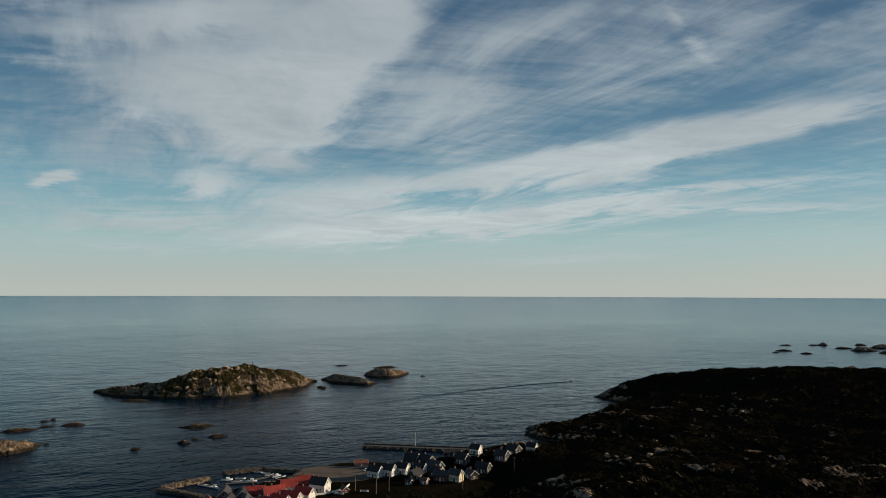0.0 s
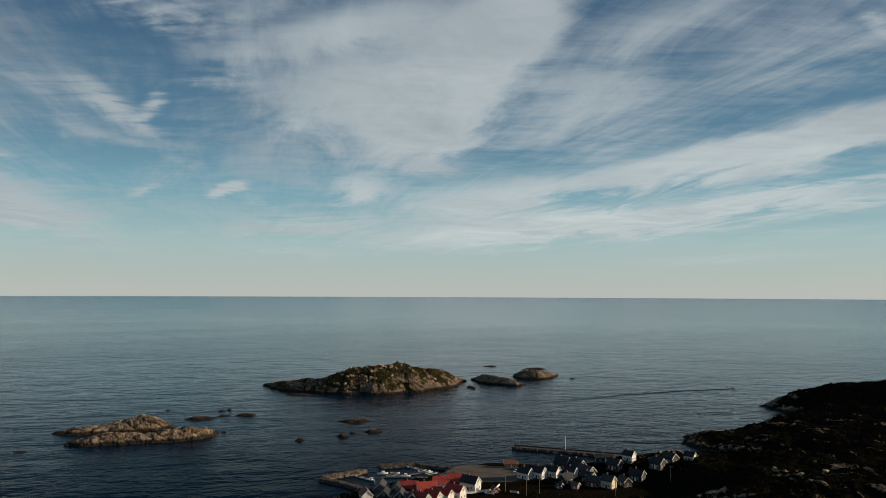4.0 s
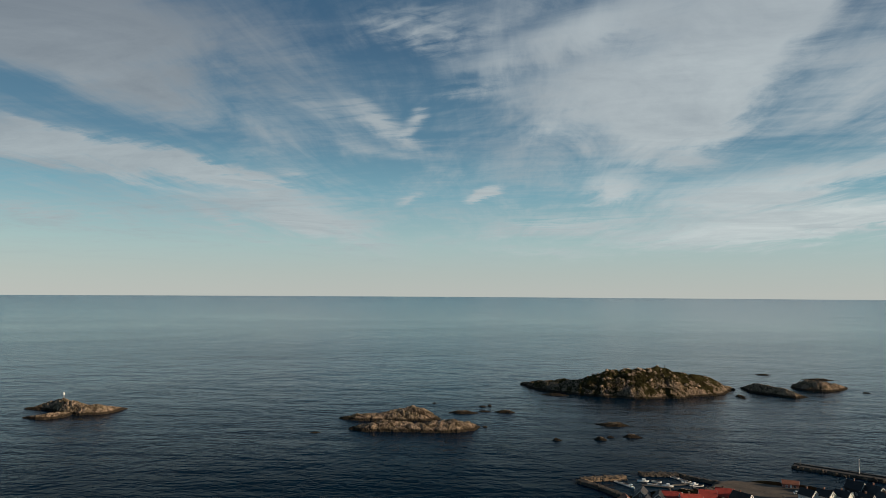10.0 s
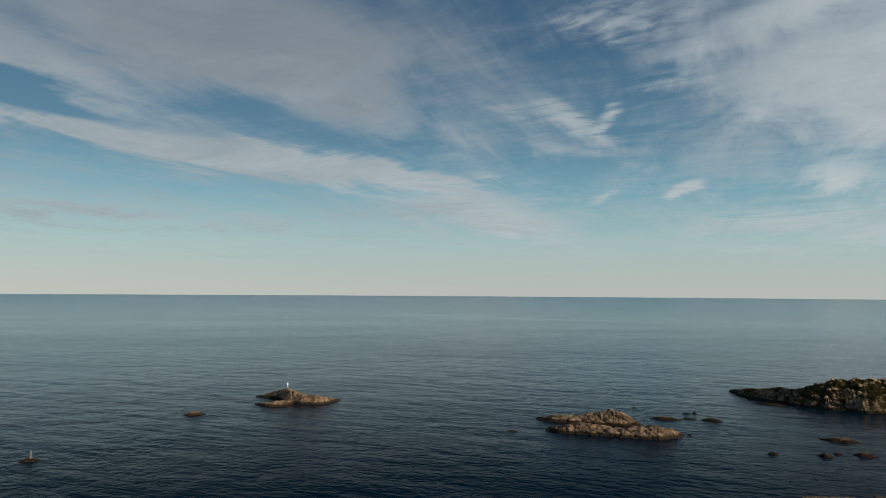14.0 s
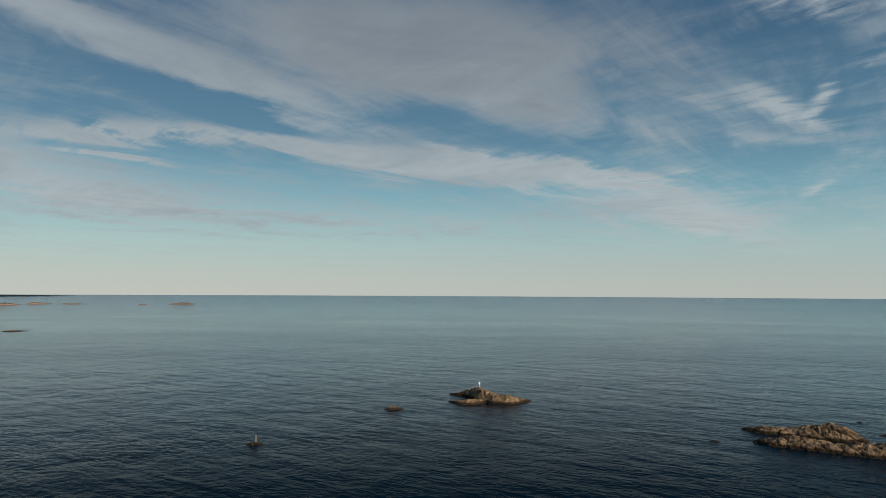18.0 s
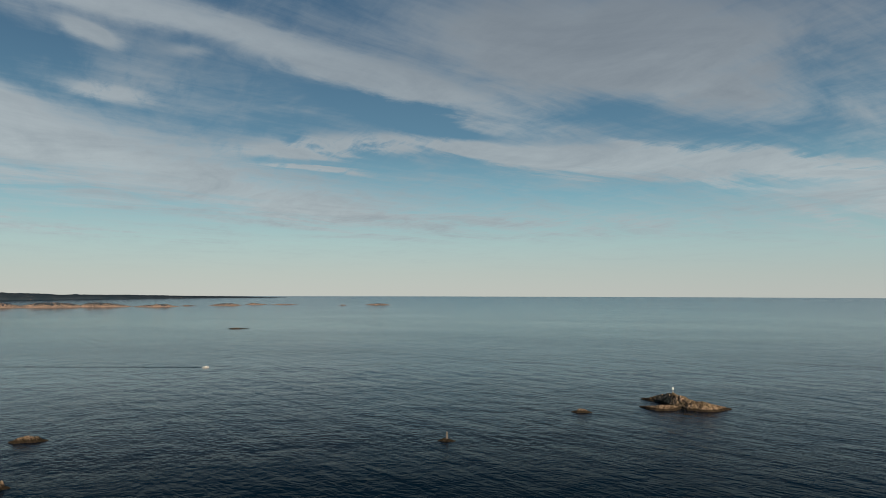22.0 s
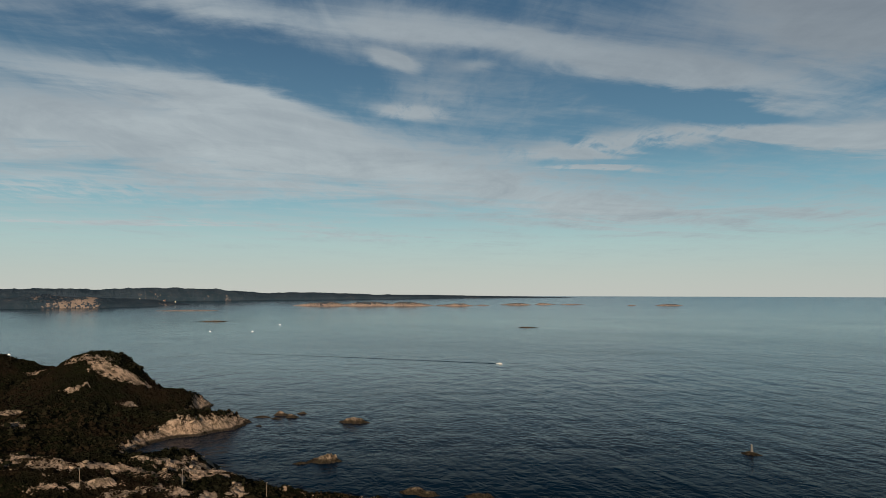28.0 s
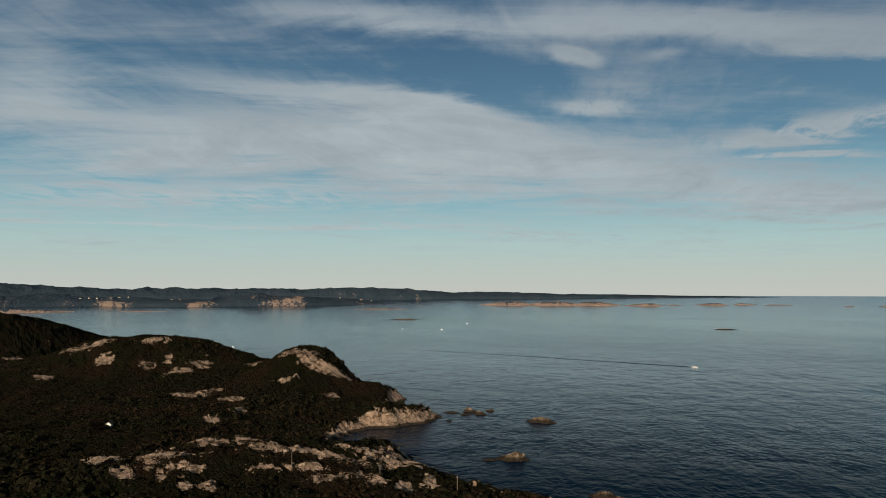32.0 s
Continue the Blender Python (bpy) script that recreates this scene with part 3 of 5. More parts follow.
def build_mainland():
    az = np.concatenate([np.arange(-36, 9, 0.13), np.arange(9, 95, 1.0), np.arange(95, 152, 0.13), np.arange(152, 324, 1.5)])
    r = [0.05]
    while r[-1] < 2500:
        r.append(r[-1] + (12 if r[-1] < 190 else 1.1 if r[-1] < 600 else 2.2 if r[-1] < 900 else 12))
    rr, aa = np.meshgrid(np.array(r), np.radians(az))
    x, y = -np.sin(aa) * rr, np.cos(aa) * rr
    z, bare, joint = land_height(x, y)
    steep = np.hypot(np.gradient(z, np.array(r), axis=1), np.gradient(z, np.radians(az), axis=0) / rr)
    # cliffs break along their beds rather than down their faces
    steep_along = sum(np.roll(steep, k, 0) for k in range(-4, 5)) / 9
    cliff = sstep(steep_along, 0.35, 0.65) * sstep(bare, 0.2, 0.5)
    along = sum(np.roll(z, k, 0) for k in range(-9, 10)) / 19
    z = z + 0.95 * (along - z) * cliff
    q = (z + 0.16 * x + 0.05 * y + 3.0 * fbm(x, y, 34, 3, 77)) / 3.2
    f = q - np.floor(q)
    z = z + 3.2 * 0.75 * (sstep(f, 0.35, 0.9) - f) * cliff * (z > 0.5)
    bare = np.clip(bare + (0.45 * sstep(steep, 0.45, 1.1) - 0.12) * sstep(bare, 0.1, 0.35), 0, 1)
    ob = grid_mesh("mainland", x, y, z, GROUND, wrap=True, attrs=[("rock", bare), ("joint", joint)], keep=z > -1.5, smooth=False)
    tagged(ob, "dark heath-covered coast with pale pink rock outcrops", "coast", kind="structure")


build_sea()
build_mainland()


def far_reach(el):
    """The distance at which the sea's sheet is seen at this angle."""
    r = np.linspace(2000, 4928, 600)
    return float(np.interp(el, np.degrees(np.arctan2(sea_level(r) - H, r)), r))


def islet(name, cx, cy, ln, wd, turn, high, seed=0, mat=None, bare=0.75, step=None, label="", category="islet"):
    """A small rocky islet along one line: low at its ends, highest off its middle."""
    a, side = radians(turn), (hash2(seed, 3, 5) - 0.5) * 0.5
    line = []
    for u, w, h in ((-0.85, 0.45, 0.2), (-0.4, 0.9, 0.7 - side), (0.0, 1.0, 0.8), (0.4, 0.9, 0.7 + side), (0.85, 0.45, 0.2)):
        bend = wd * 0.3 * (hash2(seed, int(u * 20) + 40, 9) - 0.5)
        line.append((cx + u * ln * math.cos(a) - bend * math.sin(a), cy + u * ln * math.sin(a) + bend * math.cos(a), wd * w, high * h))
    return rocky(name, line, seed, mat, bare, step or max(0.4, ln / 26), label, category)


def rocky(name, line, seed=0, mat=None, bare=0.75, step=1.0, label="", category="islet", strike=25.0):
    """An islet along a line of stations (x, y, half width, height): a worn dome of tilted slabs, cut by the sea."""
    st = np.array(line, float)
    s = seed * 7
    wide = st[:, 2].max()
    x0, x1 = (st[:, 0] - st[:, 2]).min() - wide * 0.5, (st[:, 0] + st[:, 2]).max() + wide * 0.5
    y0, y1 = (st[:, 1] - st[:, 2]).min() - wide * 0.5, (st[:, 1] + st[:, 2]).max() + wide * 0.5
    x, y = np.meshgrid(np.arange(x0, x1, step), np.arange(y0, y1, step), indexing="ij")
    # the outline wanders in bays and points
    wx = x + 0.26 * wide * fbm(x, y, wide * 1.1, 4, 71 + s, 0.55)
    wy = y + 0.26 * wide * fbm(x, y, wide * 1.1, 4, 81 + s, 0.55)
    best, width, tall = np.full(x.shape, 1e9), np.ones(x.shape), np.zeros(x.shape)
    for (ax, ay, aw, ah), (bx, by, bw, bh) in zip(st, st[1:]):
        dx, dy = bx - ax, by - ay
        t = np.clip(((wx - ax) * dx + (wy - ay) * dy) / (dx * dx + dy * dy + 1e-9), 0, 1)
        w = aw + t * (bw - aw)
        q = np.hypot(wx - ax - t * dx, wy - ay - t * dy) / w
        width, tall = np.where(q < best, w, width), np.where(q < best, ah + t * (bh - ah), tall)
        best = np.minimum(best, q)
    high = st[:, 3].max()
    size = max(1.6, min(wide * 0.42, 7.5))
    # the beds dip, so that their joints run aslant across the faces
    rise = tall * np.clip(1 - np.clip(best, 0, 1.2) ** 2, 0, 1)
    bx, by = x + 1.8 * rise, y + 1.3 * rise
    big, gap = slabs(bx, by, size, 91 + s, strike, 1.9, 0.5)
    fine, gap2 = slabs(bx, by, size * 0.42, 191 + s, strike - 14, 1.6, 0.5)
    boss, boss2 = np.sqrt(np.clip(gap * 1.6, 0, 1)) - 0.6, np.sqrt(np.clip(gap2 * 1.6, 0, 1)) - 0.6
    worn = fbm(bx, by, size * 1.8, 4, 95 + s, 0.5)
    best = best - 0.10 * boss - 0.05 * boss2 + 0.08 * worn
    d = 1 - best
    dome = np.where(d > 0, 1 - np.clip(best, 0, 1) ** (1.8 if wide > 7 else 2.6), d * 0.9)
    z = tall * dome
    amp = np.minimum(0.22 * tall + 0.1, 2.6) * sstep(d, -0.08, 0.2)
    z = z + amp * (0.8 * big + 0.9 * boss + 0.35 * fine + 0.32 * boss2 + 0.6 * worn)
    rock = np.clip(bare + 0.75 * fbm(x, y, size, 5, 101 + s, 0.6) + 0.55 * np.exp(-np.maximum(z, 0) * 0.35) - 0.6 * sstep(z, 0.35 * high, 0.9 * high) * (1 - bare) + 0.35 * fine, 0, 1)
    joint = np.clip(0.9 * (1 - sstep(gap, 0.0, 0.16)) + 0.7 * (1 - sstep(gap2, 0.0, 0.2)) + 0.5 * sstep(worn, 0.25, 0.6), 0, 1)
    cx, cy = st[:, 0].mean(), st[:, 1].mean()
    lift = sea_level(np.hypot(x, y))
    ob = grid_mesh(name, x - cx, y - cy, z + lift, mat or ISLAND, attrs=[("rock", rock), ("joint", joint)], keep=z > -0.6, smooth=False)
    ob.location = (cx, cy, 0)
    return tagged(ob, label or "bare pale rock skerry with a dark wet foot", category)


# ---- islets and skerries ----
rocky("island", [
    (-342, 706, 5, 2.4), (-312, 684, 13, 8.5), (-288, 687, 17, 10), (-275, 688, 21, 12), (-257, 690, 28, 18.5), (-240, 696, 34, 21.5),
    (-219, 706, 38, 23.5), (-199, 719, 37, 24), (-179, 737, 31, 20), (-165, 759, 22, 14), (-152, 785, 11, 6.5), (-147, 798, 5, 1.9),
], 1, bare=0.36, step=0.8, label="low rocky island with green grass on its back", category="island")
rocky("islet", [
    (-371, 434, 3, 1.1), (-359, 438, 7, 3.7), (-348, 443, 9, 4.6), (-340, 450, 10, 5.2), (-332, 456, 12, 7.4), (-324, 462, 13, 9.8),
    (-316, 466, 11, 8.6), (-310, 471, 7, 5.4), (-307, 475, 3, 1.2),
], 2, bare=0.85, step=0.5, label="long pale rock islet with a few tufts of grass")
rocky("islet", [
    (-335, 404, 4, 1.8), (-325, 408, 7, 4.8), (-316, 414, 9, 6.5), (-304, 422, 10, 5.8), (-289, 428, 9, 5.2), (-279, 434, 9, 6.6),
    (-271, 441, 9, 7.0), (-266, 448, 8, 6.4), (-264, 457, 4, 3.3), (-263, 464, 2, 0.9),
], 3, bare=1.0, step=0.5, label="long bare rock islet, low and rounded")
rocky("islet", [(-134, 812, 6, 2.1), (-120, 790, 10, 8), (-107, 783, 10, 7.6), (-94, 776, 9, 7.4), (-84, 770, 8, 6.6), (-74, 775, 3, 0.9)],
      4, bare=1.0, step=0.6, label="bare rock islet with a broken back", strike=-20)
rocky("islet", [(-90, 850, 5, 4), (-78, 840, 11, 9.4), (-66, 840, 12, 9.2), (-54, 856, 9, 6), (-45, 880, 3, 1)], 5, bare=1.0, step=0.6,
      label="bare rock islet with a rounded top", strike=0)
rocky("islet", [
    (-617, 318, 3, 1.2), (-607, 323, 5, 4.2), (-597, 327, 7, 7.1), (-586, 329, 8, 8.8), (-571, 328, 9, 8.2), (-556, 331, 9, 6.8), (-548, 338, 8, 6.2),
    (-549, 349, 6, 4), (-553, 361, 3, 1.1),
], 6, bare=1.0, step=0.4, label="steep pale crag with dark ends that carries a beacon", strike=60)
rocky("islet", [(-577, 294, 2, 0.7), (-563, 297, 4, 2.9), (-558, 303, 5, 4.2), (-558, 311, 5, 3.6), (-562, 321, 3, 2.1)], 8, bare=1.0, step=0.4,
      label="low brown rock hump beside the crag", strike=60)
# small skerries: x, y, half length, half width, heading, height
for i, (x, y, ln, wd, turn, high) in enumerate([
    (-282, 648, 13, 5, 20, 2.0), (-138, 960, 9, 4.3, 20, 1.5), (-127, 743, 5.8, 2.8, 20, 2.0), (-123, 730, 3.4, 1.8, 20, 1.2), (-182, 526, 12, 5.6, 19, 2.8),
    (-171, 470, 4, 2.4, 19, 2.8), (-168, 481, 2.6, 1.4, 20, 1.2), (-155, 490, 6.4, 3.2, 20, 2.6), (-195, 451, 3, 1.6, 20, 1.6), (-76, 941, 17, 6, 20, 2.0),
    (-24, 845, 3.6, 1.8, 20, 1.4),
]):
    tagged(islet("skerry", x, y, ln, wd, turn, high, 10 + i, bare=1.0, label="low dark rock skerry awash in the sea", category="skerry"), group="skerries")
for i, (x, y, ln, wd, turn, high) in enumerate([
    (-304, 509, 12, 5.2, 28, 2.4), (-292, 524, 5.6, 2.6, 20, 1.2), (-306, 545, 3.8, 1.7, 20, 1.1), (-303, 552, 1.8, 1.4, 20, 1.6), (-277, 531, 8.4, 3.6, 20, 2.4),
    (-352, 538, 2.2, 1.4, 20, 0.8), (-259, 465, 2, 1.4, 19, 1.2), (-349, 378, 4, 2, 40, 0.6),
]):
    tagged(islet("skerry", x, y, ln, wd, turn, high, 24 + i, bare=1.0, label="low dark rock skerry awash in the sea", category="skerry"), group="skerries")
for i, (x, y, ln, wd, turn, high) in enumerate([
    (-560, 231, 8, 4, 66, 3.2), (-470, 97, 6, 3, 65, 1.8), (-533, 313, 3.5, 1.7, 65, 1.0), (-520, -179, 11, 6.5, 102, 3.8), (-397, -155, 9, 6, 102, 4.2),
    (-390, -166, 5, 2, 112, 1.2), (-525, -258, 7.4, 2.6, 102, 1.3), (-521, -244, 3.6, 1.7, 102, 1.4), (-537, -247, 5.6, 3.4, 102, 3.6), (-529, -234, 5.4, 2.8, 102, 3.0),
    (-547, -233, 4, 1.9, 102, 1.7), (-490, -243, 2.4, 1.2, 103, 1.1), (-345, -54, 7, 4, 90, 2.2), (-346, -87, 7, 4, 90, 3.0), (-343, -79, 5, 3, 100, 2.4),
]):
    tagged(islet("skerry", x, y, ln, wd, turn, high, 34 + i, bare=1.0, label="small pale rock skerry with a dark wet foot", category="skerry"), group="skerries")
for i, (x, y, ln, wd, turn, high) in enumerate([
    (660, 1359, 12, 5, 2, 2.4), (714, 1360, 10, 4.8, 2, 2.4), (732, 1361, 10, 4.9, 2, 6), (593, 1227, 14, 5, -20, 4), (562, 1190, 7, 3.4, 2, 2), (604, 1171, 11, 5, 2, 3),
    (729, 1281, 18, 6, 2, 4.2), (735, 1232, 24, 9, 2, 9), (808, 1364, 11, 5.2, 2, 5), (806, 1295, 24, 9, 2, 8.4), (766, 1187, 36, 9, 2, 9), (524, 953, 13, 5, 2, 2.3), (542, 940, 12, 5.5, 1, 4.5),
]):
    tagged(islet("skerry", x, y, ln, wd, turn, high, 50 + i, bare=1.0, label="dark flat skerry far out in the sea", category="skerry"), group="skerries")
for i, (x, y, ln, wd, turn, high) in enumerate([(-1985, -170, 31, 8, 92, 3.4), (-2140, -1235, 55, 12, 120, 4.2)]):
    tagged(islet("skerry", x, y, ln, wd, turn, high, 64 + i, bare=1.0, step=1.0, label="dark flat skerry far out in the sea", category="skerry"), group="skerries")


def far_islet(az, el, ln, wd, high, seed, bare=0.62, label="pale pink rock island far off"):
    x, y = heading(az, far_reach(el))
    tagged(islet("far_island", x, y, ln, wd, az, high, seed, mat=HAZED_FOREST, bare=bare, step=max(1.6, ln / 70), label=label, category="island"), group="far islands")


for i, (az, el, ln, wd, high) in enumerate([
    (139.8, -1.52, 110, 30, 4), (121.9, -1.45, 150, 26, 5), (111.5, -1.10, 150, 60, 24), (107.8, -1.10, 170, 60, 26), (104.6, -1.10, 130, 50, 24),
    (100.9, -1.12, 110, 40, 14), (98.6, -1.08, 40, 20, 5), (95.9, -1.03, 85, 40, 11), (93.6, -0.98, 60, 25, 8), (91.4, -1.0, 75, 25, 4),
    (86.8, -1.05, 22, 12, 4), (84.0, -1.02, 75, 30, 9), (147.6, -1.5, 200, 30, 14),
]):
    far_islet(az, el, ln, wd, high, 70 + i)


# ---- the far coast ----
def far_range(name, az0, az1, shore, top, depth, mat, seed, wave, label, bare=0.0, pale=()):
    """A stretch of far coast: rises from the shore's angle of sight to its skyline's."""
    az = np.arange(az0, az1, 0.06)
    s = np.interp(az, *zip(*shore))
    r0 = np.array([far_reach(v) for v in s])
    t = np.linspace(0, 1, 26)
    rr = np.minimum(r0[:, None] + t[None] * depth, 4926)
    aa = np.repeat(np.radians(az)[:, None], len(t), 1)
    x, y = -np.sin(aa) * rr, np.cos(aa) * rr
    want = np.interp(az, *zip(*top))[:, None]
    zt = H + rr * np.tan(np.radians(want))
    z0 = sea_level(rr)
    form = np.sin(np.pi * np.clip(t, 0, 1) ** 0.75)[None] ** 0.8
    swell = fbm(x, y, 380, 3, seed) + 0.6 * fbm(x, y, 120, 4, seed + 5, 0.6, ridged=True)
    z = z0 - 2 + (zt - z0) * form * (0.92 + wave * swell)
    rock = np.clip(bare + 0.55 * fbm(x, y, 120, 4, seed + 9) + 0.12 * (t[None] < 0.10), 0, 1) + 0 * z
    for a, wide, up in pale:
        spot = np.exp(-((az[:, None] - a) / wide) ** 2) * sstep(-t[None], -0.5, -0.05)
        rock = np.clip(rock + up * spot, 0, 1)
    ob = grid_mesh(name, x, y, z, mat, attrs=[("rock", rock)], smooth=False)
    tagged(ob, label, "coast", kind="structure")


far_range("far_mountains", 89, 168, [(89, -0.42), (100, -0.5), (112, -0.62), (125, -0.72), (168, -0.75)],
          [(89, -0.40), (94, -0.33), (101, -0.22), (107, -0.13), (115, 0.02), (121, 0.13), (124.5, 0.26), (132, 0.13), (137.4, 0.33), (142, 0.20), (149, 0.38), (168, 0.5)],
          330, HAZED_FOREST, 201, 0.34, "dark wooded hills along the far coast, tinted with blue haze")
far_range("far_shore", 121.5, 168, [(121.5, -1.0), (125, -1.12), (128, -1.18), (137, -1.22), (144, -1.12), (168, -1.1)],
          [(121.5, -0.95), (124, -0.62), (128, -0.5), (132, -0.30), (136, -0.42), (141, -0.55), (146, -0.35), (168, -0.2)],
          420, HAZED_FOREST, 211, 0.45, "low wooded far shore with pale rock at the water", bare=0.2,
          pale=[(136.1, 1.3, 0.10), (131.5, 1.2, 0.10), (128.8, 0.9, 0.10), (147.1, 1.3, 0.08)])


# ---- helpers for things ----
def ground_z(x, y):
    return float(land_height(np.array([[float(x)]]), np.array([[float(y)]]))[0][0, 0])


def empty(name, x, y, z, turn=0.0):
    ob = new(name)
    ob.empty_display_size = 0.3
    ob.matrix_world = pose(x, y, z, 0, 0, turn)
    return ob


def part(name, bm, mat, parent, label="", at=None):
    """One mesh under a thing or under a part."""
    me = bpy.data.meshes.new(name)
    bm.normal_update()
    bm.to_mesh(me)
    bm.free()
    me.materials.append(mat)
    ob = new(name, me)
    ob.parent = parent
    if at is not None:
        ob.matrix_basis = at
    return tagged(ob, label)


def shared(name, me, parent, at):
    ob = new(name, me)
    ob.parent = parent
    ob.matrix_basis = at
    return ob


def box(cx, cy, cz, sx, sy, sz, bevel=0.0, bm=None):
    """A box by its middle and size."""
    bm = bm or bmesh.new()
    made = bmesh.ops.create_cube(bm, size=1.0, matrix=Matrix.Translation((cx, cy, cz)) @ Matrix.Diagonal((sx, sy, sz, 1)))
    if bevel:
        edges = {e for v in made["verts"] for e in v.link_edges}
        bmesh.ops.bevel(bm, geom=list(edges), offset=bevel, segments=1, affect="EDGES")
    return bm


def rod(p, q, r0, r1=None, sides=8, bm=None):
    """A round bar from p to q."""
    bm = bm or bmesh.new()
    p, q = Vector(p), Vector(q)
    d = q - p
    m = Matrix.Translation((p + q) / 2) @ d.to_track_quat("Z", "Y").to_matrix().to_4x4()
    bmesh.ops.create_cone(bm, cap_ends=True, segments=sides, radius1=r0, radius2=r0 if r1 is None else r1, depth=d.length, matrix=m)
    return bm


def solid(points, faces):
    bm = bmesh.new()
    vs = [bm.verts.new(p) for p in points]
    for f in faces:
        bm.faces.new([vs[i] for i in f])
    bmesh.ops.recalc_face_normals(bm, faces=bm.faces[:])
    return bm


def glass_material():
    m, k, b = material("window_glass")
    b.inputs["Base Color"].default_value = (0.02, 0.025, 0.03, 1)
    b.inputs["Roughness"].default_value = 0.06
    b.inputs["IOR"].default_value = 1.5
    return m


def boarding(name, colour, rough=0.65):
    """Painted timber boards: fine upright joints and weathering."""
    m, k, b = material(name)
    co = k.add("ShaderNodeTexCoord").outputs["Object"]
    w = k.add("ShaderNodeTexWave", bands_direction="DIAGONAL")
    k.put(w.inputs["Vector"], k.mapping(co, scale=(1, 1, 0)))
    w.inputs["Scale"].default_value = 2.4
    stain = k.noise(position(k), 0.7, 5, 0.6)
    c = k.mix(k.ramp(stain, 0.35, 0.75, 0.0, 0.5), colour, [v * 0.6 for v in colour])
    k.put(b.inputs["Base Color"], k.mix(k.ramp(w.outputs[0], 0.0, 0.15, 0.45, 0.0), c, [v * 0.35 for v in colour]))
    b.inputs["Roughness"].default_value = rough
    bump(k, b, w.outputs[0], 0.4, 0.02)
    return m


def tiles(name, colour):
    """Roof tiles in courses, weathered."""
    m, k, b = material(name)
    co = k.add("ShaderNodeTexCoord").outputs["Object"]
    w = k.add("ShaderNodeTexWave", bands_direction="X")
    k.put(w.inputs["Vector"], co)
    w.inputs["Scale"].default_value = 1.6
    stain = k.noise(position(k), 0.5, 5, 0.65)
    c = k.mix(k.ramp(stain, 0.35, 0.7, 0.0, 0.6), colour, [v * 0.5 for v in colour])
    k.put(b.inputs["Base Color"], k.mix(k.ramp(w.outputs[0], 0.0, 0.3, 0.4, 0.0), c, [v * 0.4 for v in colour]))
    b.inputs["Roughness"].default_value = 0.75
    bump(k, b, w.outputs[0], 0.6, 0.04)
    return m


WALLS = {
    "white": boarding("white_boards", (0.80, 0.78, 0.73)), "cream": boarding("cream_boards", (0.70, 0.62, 0.42)),
    "grey": boarding("grey_boards", (0.12, 0.11, 0.10)), "dark": boarding("dark_boards", (0.035, 0.03, 0.028)),
    "red": boarding("red_boards", (0.22, 0.035, 0.025)), "pink": boarding("faded_red_boards", (0.42, 0.17, 0.13)),
}
ROOFS = {
    "red": tiles("red_tiles", (0.40, 0.045, 0.03)), "black": tiles("black_tiles", (0.022, 0.021, 0.022)),
    "grey": tiles("grey_slates", (0.055, 0.053, 0.055)), "rust": tiles("rusty_sheets", (0.24, 0.09, 0.05)),
}
TRIM = paint("white_trim", (0.78, 0.77, 0.73), 0.5)
DARK_TRIM = paint("dark_trim", (0.05, 0.045, 0.04), 0.6)
GLASS = glass_material()
BRICK = paint("chimney_brick", (0.22, 0.10, 0.07), 0.9, scale=2.0, spread=0.35, grain=0.03)
CONCRETE = paint("grey_concrete", (0.11, 0.10, 0.09), 0.9, scale=0.4, spread=0.3, grain=0.02)
STONE = paint("breakwater_stone", (0.062, 0.05, 0.038), 0.95, scale=0.25, spread=0.6, grain=0.05)
GRAVEL = paint("gravel_yard", (0.095, 0.072, 0.052), 0.95, scale=0.12, spread=0.35, grain=0.03)
TIMBER = paint("grey_timber", (0.16, 0.13, 0.10), 0.85, scale=1.2, spread=0.4, grain=0.01)
TYRE = paint("black_rubber", (0.02, 0.02, 0.02), 0.8)
GELCOAT = paint("white_gelcoat", (0.80, 0.80, 0.78), 0.25, spread=0.08)
METAL = paint("galvanised_steel", (0.45, 0.45, 0.45), 0.45, 0.8, spread=0.2)


# ---- the village ----
def window_at(parent, x, y, z, face, w=0.9, h=1.1):
    """A casement on a wall; face 0 looks along +x, 1 along +y, 2 along -x, 3 along -y of the house."""
    m = Matrix.Translation((x, y, z)) @ Matrix.Rotation(radians(90 * face), 4, "Z")
    fr = box(0.03, 0, h / 2, 0.08, w + 0.2, 0.1)
    box(0.03, 0, -h / 2, 0.12, w + 0.3, 0.1, bm=fr)
    for sy in (-1, 1):
        box(0.03, sy * w / 2, 0, 0.08, 0.1, h, bm=fr)
    box(0.03, 0, 0, 0.06, 0.06, h, bm=fr)
    win = part("window", fr, TRIM, parent, at=m)
    part("pane", box(0.008, 0, 0, 0.03, w, h), GLASS, win)


